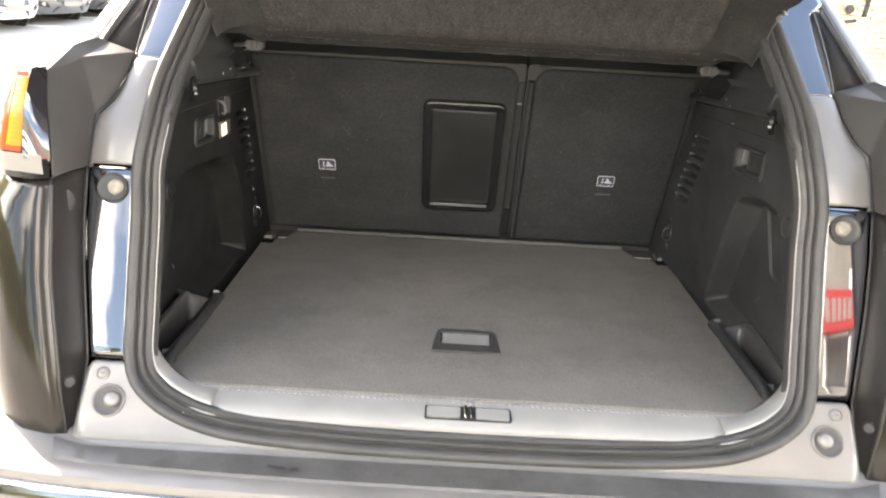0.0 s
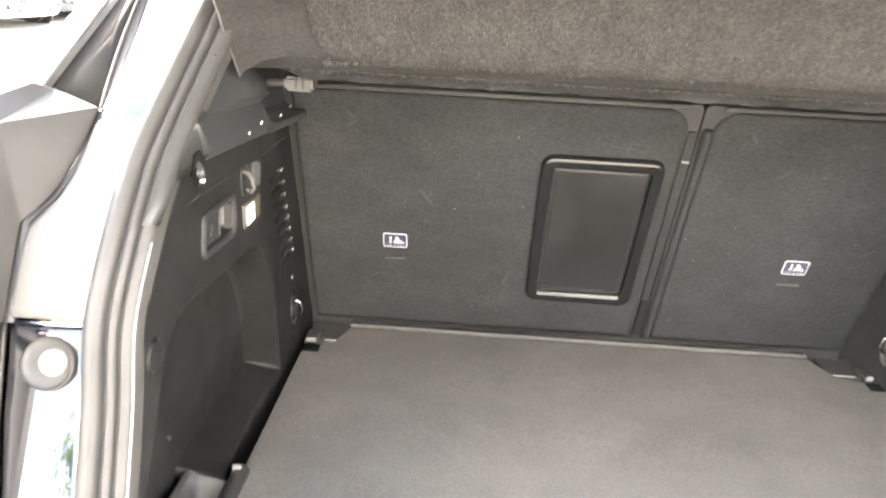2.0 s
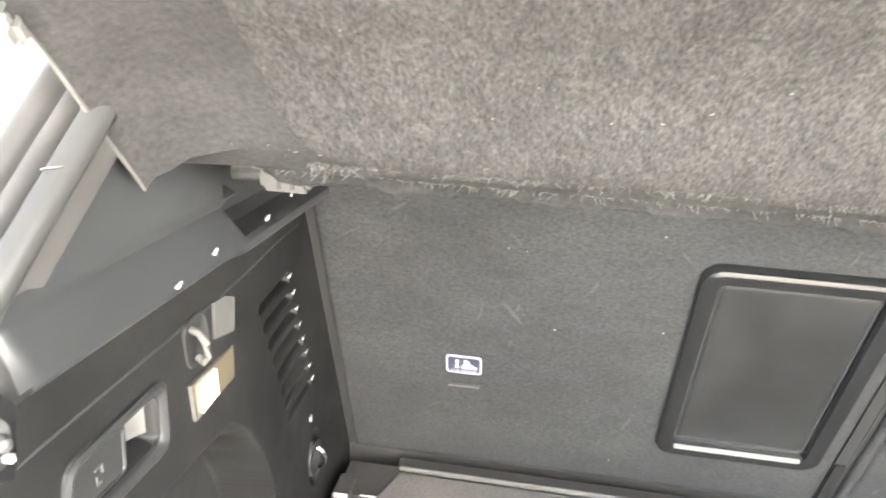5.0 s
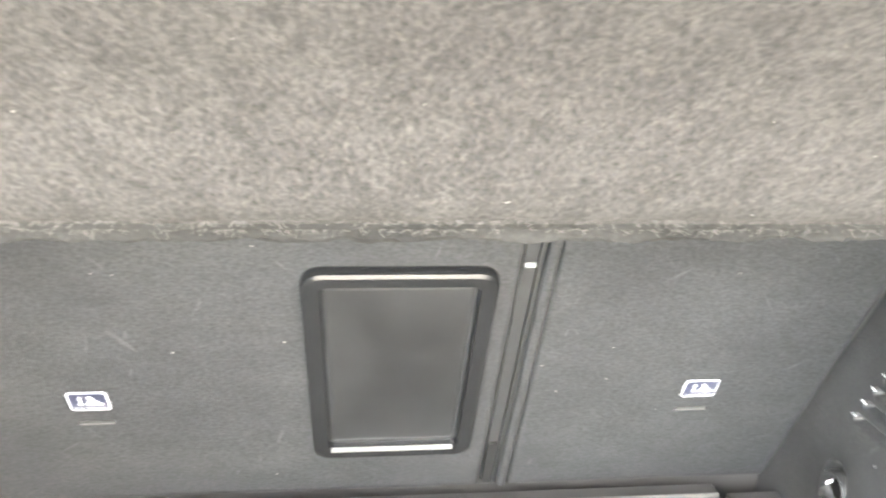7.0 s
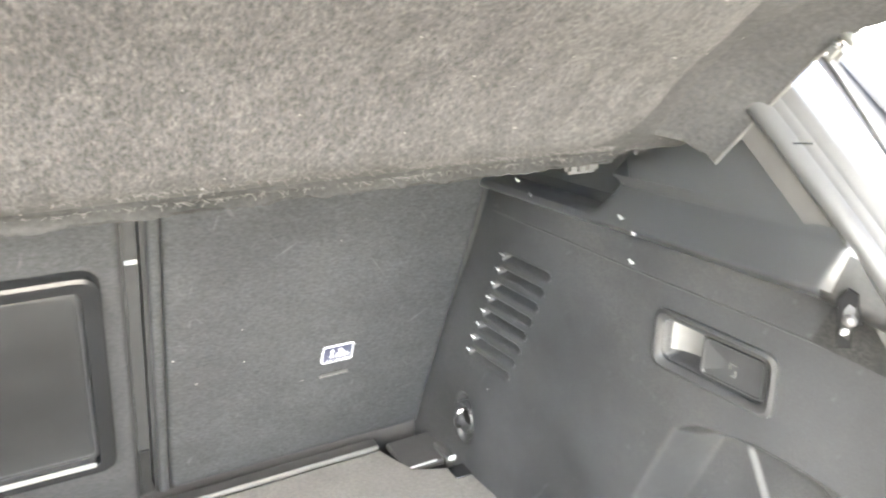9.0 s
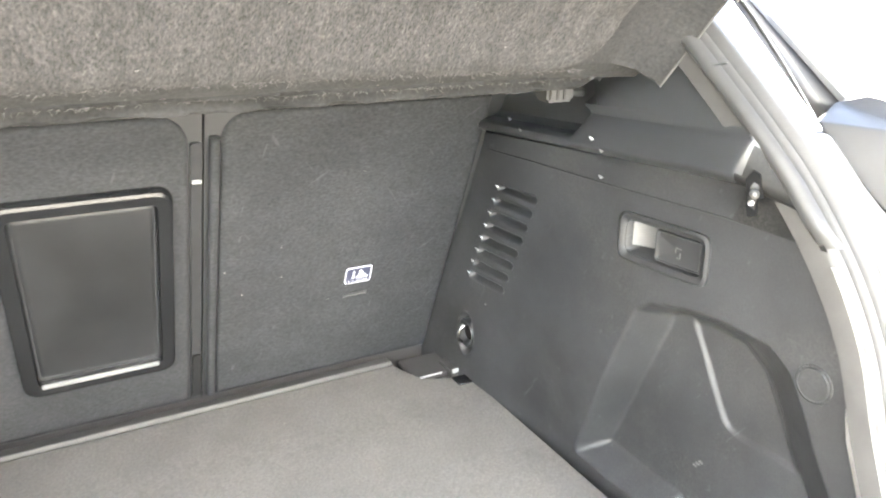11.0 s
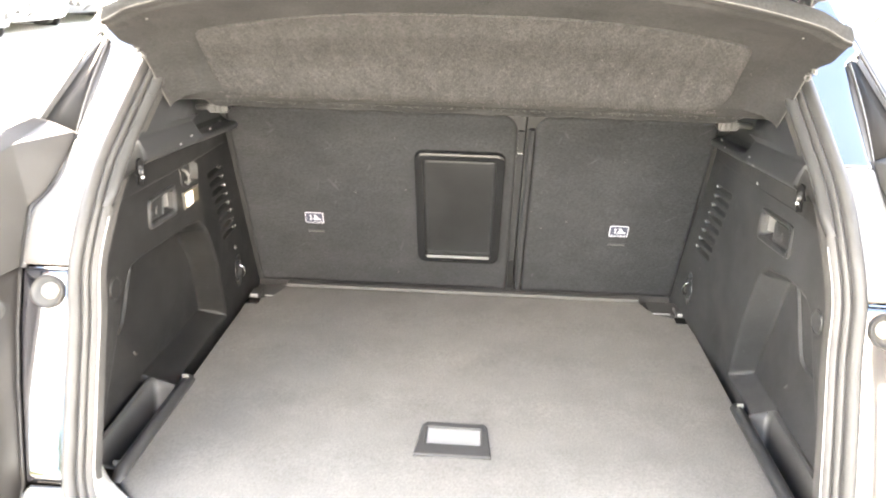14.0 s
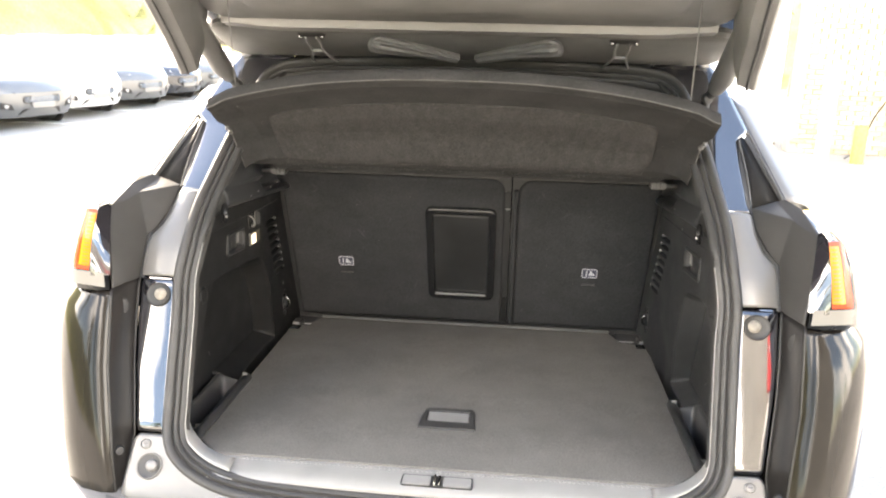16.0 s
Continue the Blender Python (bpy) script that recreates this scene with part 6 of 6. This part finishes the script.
def parked_car(name, paint, label, m):
    """A parked hatchback, its nose towards +x, standing on z = 0."""
    top = empty(name, label, "car", "parked cars")

    def sec(x):
        h = interp(x, [-4.2, -4.0, -3.4, -2.6, -1.7, -0.95, -0.45, -0.15, -0.04, 0.0], [0.95, 1.30, 1.46, 1.50, 1.40, 1.00, 0.90, 0.80, 0.70, 0.60])
        w = interp(x, [-4.2, -3.9, -2.0, -0.6, -0.15, 0.0], [0.74, 0.86, 0.90, 0.88, 0.83, 0.78])
        belt = min(0.93, h - 0.02)
        g = max(0.0, h - belt)
        t = w - 0.24 * min(1, g / 0.5)
        return [(w - 0.08, 0.20), (w, 0.36), (w, min(0.66, h - 0.08)), (w - 0.03, belt), (w - 0.06 - 0.02 * min(1, g * 9), belt + 0.02 * min(1, g * 9)), (t, belt + 0.86 * g), (t * 0.8, h - 0.005), (0, h)]

    def nose(x, y, z):
        """Rounds the front in plan and tucks its foot under."""
        k = smoothstep(-1.1, 0.0, x)
        return Vector((x - k * (0.22 * (abs(y) / 0.8) ** 2.6 + 0.10 * smoothstep(0.40, 0.18, z)), y, z))

    xs = (-4.2, -4.1, -3.9, -3.4, -2.8, -2.2, -1.7, -1.3, -0.95, -0.6, -0.4, -0.25, -0.15, -0.08, -0.03, 0.0)
    across = lambda x: [(y, z) for y, z in sec(x)] + [(-y, z) for y, z in sec(x)[:-1][::-1]]
    rows = [[nose(x, y, z) for y, z in across(x)] for x in xs]
    body = loft(rows)
    front = [[nose(0.004, y * f, z) for f in np.linspace(1, -1, 17)] for y, z in ((0.70, 0.20), (0.78, 0.36), (0.78, 0.52), (0.74, 0.58), (0.60, 0.60))]
    part("body", join(body, loft(front)), paint, top, "", 40)
    fit = lambda lift: lambda u, v, w: nose(0.006, u, v) + Vector((lift + w, 0, 0))
    for s in (-1, 1):
        part("window", loft([[Vector((x, s * (sec(x)[4][0] + 0.006), sec(x)[4][1] + 0.012)), Vector((x, s * (sec(x)[5][0] + 0.008), sec(x)[5][1]))] for x in (-3.75, -3.4, -2.8, -2.2, -1.8)]), CAR_GLASS, top)
        lamp = part("headlight", loft([[nose(-0.06 - 0.10 * f, s * (0.44 + 0.37 * f), 0.60 + 0.05 * f) + Vector((0.03, 0, 0)), nose(-0.13 - 0.14 * f, s * (0.44 + 0.385 * f), 0.72 + 0.05 * f) + Vector((0.03, 0, 0.01))] for f in np.linspace(0, 1, 8)]), HEADLIGHT, top, "clear headlight")
        part("lamp_brow", tube([nose(-0.06 - 0.10 * f, s * (0.44 + 0.37 * f), 0.60 + 0.05 * f) + Vector((0.032, 0, -0.004)) for f in np.linspace(0, 1, 8)], 0.012, 6), CLADDING, lamp)
        fog = part("fog_lamp_bezel", plate([(s * 0.50, 0.33), (s * 0.70, 0.36), (s * 0.68, 0.46), (s * 0.54, 0.42)], fit(0.0), 0.014), CLADDING, top)
        part("fog_lamp", lathe([(0.002, 0.02), (0.035, 0.018), (0.04, 0.0)], nose(0.006, s * 0.61, 0.395), (1, s * 0.5, 0), 14), HEADLIGHT, fog)
        part("mirror", box((-1.45, s * 0.98, 1.0), (0.12, 0.16, 0.12), 0.03, 2), CLADDING, top)
        for x in (-0.92, -3.45):
            w = part("wheel", lathe([(0.12, 0.07), (0.25, 0.09), (0.305, 0.07), (0.315, 0.0), (0.305, -0.09), (0.1, -0.1)], (x, s * 0.820, 0.315), (0, s, 0), 28), TYRE, top)
            part("wheel_arch", lathe([(0.20, -0.03), (0.21, 0.000), (0.375, 0.004), (0.385, 0.014), (0.405, 0.012), (0.412, -0.03)], (x, s * 0.885, 0.315), (0, s, 0), 32), CLADDING, top)
            rim = part("rim", lathe([(0.02, 0.062), (0.10, 0.056), (0.19, 0.060), (0.205, 0.092), (0.218, 0.09)], (x, s * 0.822, 0.315), (0, s, 0), 20), CLADDING, w)
            for k in range(5):
                part("spoke", box((0, 0, 0.115), (0.045, 0.02, 0.19), 0.006, 1, Matrix.Translation((x, s * 0.905, 0.315)) @ Matrix.Rotation(k * 2 * math.pi / 5, 4, "Y")), ALLOY, rim)
    grille = part("grille", plate(rrect(-0.36, 0.43, 0.36, 0.555, 0.05), fit(0.0), 0.012), CLADDING, top)
    part("lower_intake", plate([(-0.42, 0.24), (0.42, 0.24), (0.34, 0.345), (-0.34, 0.345)], fit(0.0), 0.012), CLADDING, top)
    part("number_plate", box((0.030, 0, 0.40), (0.008, 0.44, 0.09), 0.002, 1), PALE_GREY, top)
    for k in range(3):
        part("grille_bar", tube([nose(0.022, y, 0.455 + 0.034 * k) for y in np.linspace(-0.33, 0.33, 9)], 0.006, 6), CHROME, grille)
    part("windscreen", loft([[Vector((x, y, z + 0.006)) for y, z in sec(x)[5:]] + [Vector((x, -y, z + 0.006)) for y, z in sec(x)[5:-1][::-1]] for x in (-1.78, -1.4, -1.05)]), CAR_GLASS, top)
    top.matrix_world = m
    return top


WHITE_CAR = material("white_car_paint", (0.46, 0.46, 0.455), 0.15, coat=1.0)
SILVER_CAR = material("silver_car_paint", (0.10, 0.103, 0.106), 0.28, metal=0.3, coat=1.0)
GREY_CAR = material("grey_car_paint", (0.030, 0.030, 0.033), 0.2, metal=0.2, coat=1.0)
BLUE_CAR = material("blue_car_paint", (0.03, 0.30, 0.62), 0.2, coat=1.0)
for y, paint, label in ((8.7, BLUE_CAR, "bright blue hatchback parked nose out"), (10.65, SILVER_CAR, "silver hatchback parked beside a bright blue one"), (12.6, WHITE_CAR, "white hatchback parked beside a silver one"), (14.55, SILVER_CAR, "silver hatchback parked in the row"),
                        (16.5, GREY_CAR, "dark grey car near the end of the row"), (18.45, SILVER_CAR, "silver car at the end of the row"), (20.4, GREY_CAR, "last dark grey car of the row")):
    parked_car("parked_car", paint, label, pose(-7.8 - 0.1 * rng.random(), y, 0, 0, 0, rng.uniform(-17, -14)))

# red sign on posts behind the car, seen mirrored in the jamb
sign = empty("red_sign", "red sign board with a line of white lettering on two posts", "sign")
part("board", box((4.3, -6.2, 4.60), (1.7, 0.06, 0.55), 0.01, 1, None), RED_SIGN, sign)
for k in range(5):
    part("lettering_bar", box((3.72 + 0.29 * k, -6.165, 4.60), (0.18, 0.012, 0.30)), PALE, sign)
for x in (3.6, 5.0):
    part("post", lathe([(0.05, 0), (0.05, 5.2), (0.01, 5.22)], (x, -6.29, 0), (0, 0, 1), 12), ALLOY, sign)

# plain facade that carries the sign, mirrored in the jamb
facade = part("facade", box((5.2, -6.75, 3.7), (5.6, 0.30, 7.4), 0.02, 1), RENDER_GREY, None, "", 0)
tagged(facade, "plain grey rendered wall behind the sign", "wall", "", "structure")
# bay lines and yellow hatching
for k in range(7):
    tagged(part("bay_line", box((-10.0, 6.3 + 2.5 * k, 0.003), (4.6, 0.09, 0.006)), WHITE_PAINT), "worn white bay line on the asphalt", "road marking", "bay lines", "structure")
for k in range(5):
    tagged(part("hatch_line", box((3.2 + 0.55 * k, 6.75 + 0.02 * k, 0.003), (0.16, 0.75, 0.006), 0, 2, None), YELLOW_PAINT), "yellow painted bar on the asphalt", "road marking", "yellow bars", "structure")
tagged(part("hatch_line", box((4.4, 6.2, 0.003), (2.9, 0.08, 0.006)), YELLOW_PAINT), "yellow painted edge line", "road marking", "yellow bars", "structure")

# brick building
wall = part("brick_wall", box((9.1, 11.0, 2.6), (9.4, 0.30, 5.2), 0.01, 1), MORTAR, None, "", 0)
tagged(wall, "buff brick wall of a building in the sun", "wall", "", "structure")

# white storage container beside the wall
cont = empty("storage_container", "white steel storage container against the wall", "container")
part("shell", box((3.1, 12.3, 1.35), (2.3, 2.4, 2.5), 0.03, 1), WHITE_PAINT, cont)
for k in range(11):
    part("rib", box((2.1 + 0.2 * k, 11.085, 1.35), (0.10, 0.03, 2.35), 0.01, 1), WHITE_PAINT, cont)
part("base_rail", box((3.1, 12.3, 0.06), (2.34, 2.44, 0.12), 0.01, 1), CLADDING, cont)
# downpipe, cable and bollards
pipe = empty("downpipe", "black downpipe with a wall tap", "pipe")
part("pipe", tube([(6.18, 10.80, 3.4), (6.15, 10.80, 1.9), (6.10, 10.80, 1.12)], 0.035, 10), CLADDING, pipe)
part("tap", join(tube([(5.98, 10.79, 1.06), (5.80, 10.72, 1.04), (5.74, 10.70, 0.95)], 0.025, 8), box((5.82, 10.72, 1.22), (0.14, 0.08, 0.14), 0.03, 2)), CLADDING, pipe)
part("hose", tube([(5.74, 10.70, 0.95), (5.5, 10.6, 0.6), (5.25, 10.4, 0.1), (5.0, 10.2, 0.03)], 0.012, 6), CLADDING, pipe)
for x, h, mat, label in ((4.55, 1.35, WHITE_PAINT, "tall white steel post by the wall"), (5.05, 0.55, YELLOW_PAINT, "short yellow bollard by the wall")):
    tagged(part("bollard", lathe([(0.09, 0.0), (0.09, h - 0.03), (0.075, h), (0.01, h + 0.01)], (x, 9.9, 0), (0, 0, 1), 16), mat), label, "bollard", "bollards")


# grass bank and trees beyond the parked cars
def bank_height(x, y):
    d = max(0.0, (-13.2 - x) / 6, (y - 27) / 8)
    return 4.6 * smoothstep(0, 1.3, d) + 0.12 * noise.noise(Vector((x * 0.4, y * 0.4, 0))) * min(1, d * 3) - 0.05


tagged(part("grass_bank", grid(lambda u, v: Vector((-60 + 80 * u, -30 + 90 * v, bank_height(-60 + 80 * u, -30 + 90 * v))), 80, 90), GRASS, None, "dry grass bank behind the parked cars", 60), "", "grass", "", "structure")


def tree(name, x, y, h, seed, label):
    r = random.Random(seed)
    top = empty(name, label, "tree", "trees")
    base = Vector((x, y, bank_height(x, y) if x < -13 or y > 27 else 0))
    part("trunk", tube([base, base + Vector((0.05, 0, h * 0.3)), base + Vector((-0.1, 0.1, h * 0.65)), base + Vector((0.05, 0.0, h * 0.9))], 0.2, 10, True, [0.05 * h * 0.9, 0.035 * h, 0.022 * h, 0.006 * h]), CLADDING, top)
    limbs, leaves = [], bmesh.new()
    for k in range(14):
        a, z = r.uniform(0, 6.28), h * r.uniform(0.3, 0.85)
        ln = h * r.uniform(0.16, 0.34) * (1.15 - z / h)
        s0 = base + Vector((0, 0, z))
        e0 = s0 + Vector((ln * math.cos(a), ln * math.sin(a), ln * 0.55))
        limbs.append(tube([s0, s0.lerp(e0, 0.5) + Vector((0, 0, 0.1)), e0], 0.05, 6, True, [0.012 * h, 0.008 * h, 0.003 * h]))
        for _ in range(80):
            c = s0.lerp(e0, r.uniform(0.35, 1.1)) + Vector((r.gauss(0, 1), r.gauss(0, 1), r.gauss(0, 0.8))) * h * 0.06
            d = Vector((r.gauss(0, 1), r.gauss(0, 1), r.gauss(0, 1))).normalized()
            e = d.orthogonal().normalized()
            f = d.cross(e)
            q = 0.02 * h * r.uniform(0.6, 1.3)
            leaves.faces.new([leaves.verts.new(c + e * q), leaves.verts.new(c + f * q * 0.6), leaves.verts.new(c - e * q), leaves.verts.new(c - f * q * 0.6)])
    part("limbs", join(*limbs), CLADDING, top)
    part("crown", leaves, LEAF, top, "", 0)
    return top


for k, (x, y, h) in enumerate(((-20, 14, 7), (-23, 22, 8), (-18, 30, 7.5), (-10, 36, 8), (-3, 40, 9), (4.2, 19, 6.5), (9, 24, 8), (-21, 4, 7), (-24, -8, 8), (-15, -17, 8), (-9, -21, 9), (-3, -19, 7.5), (3, -22, 9), (9, -20, 8), (15, -18, 8.5))):
    tree("tree", x, y, h, 10 + k, "leafy green tree beyond the car park")

# bricks of the wall, the stretch by the container one by one
def brick_mesh():
    bm = box((0, 0, 0), (0.213, 0.05, 0.063), 0.004, 1)
    me = bpy.data.meshes.new("brick")
    bm.to_mesh(me)
    bm.free()
    me.materials.append(BRICK)
    return me


bm_data = brick_mesh()
rest = []
count = 0
for row in range(56):
    z = 0.04 + row * 0.0755
    for k in range(24):
        x = 4.52 + 0.225 * k + (0.1125 if row % 2 else 0)
        if x > 9.6 or z > 4.2:
            continue
        if x < 7.0 and count < 300 and z < 2.6:
            b = new("brick", bm_data)
            b.parent = wall
            b.location = (x, 10.842 + rng.uniform(-0.003, 0.003), z)
            count += 1
        else:
            rest.append((x, z))
verts, faces = [], []
for x, z in rest:
    n = len(verts)
    j = rng.uniform(-0.003, 0.003)
    verts += [(x + dx * 0.1065, 10.842 + j + dy * 0.025, z + dz * 0.0315) for dx in (-1, 1) for dy in (-1, 1) for dz in (-1, 1)]
    faces += [tuple(n + i for i in f) for f in ((0, 1, 3, 2), (4, 6, 7, 5), (0, 4, 5, 1), (2, 3, 7, 6), (1, 5, 7, 3), (0, 2, 6, 4))]
me = bpy.data.meshes.new("brick_courses")
me.from_pydata(verts, [], faces)
me.materials.append(BRICK)
ob = new("brick_courses", me)
ob.parent = wall
tagged(ob, "", "", "", "stuff")
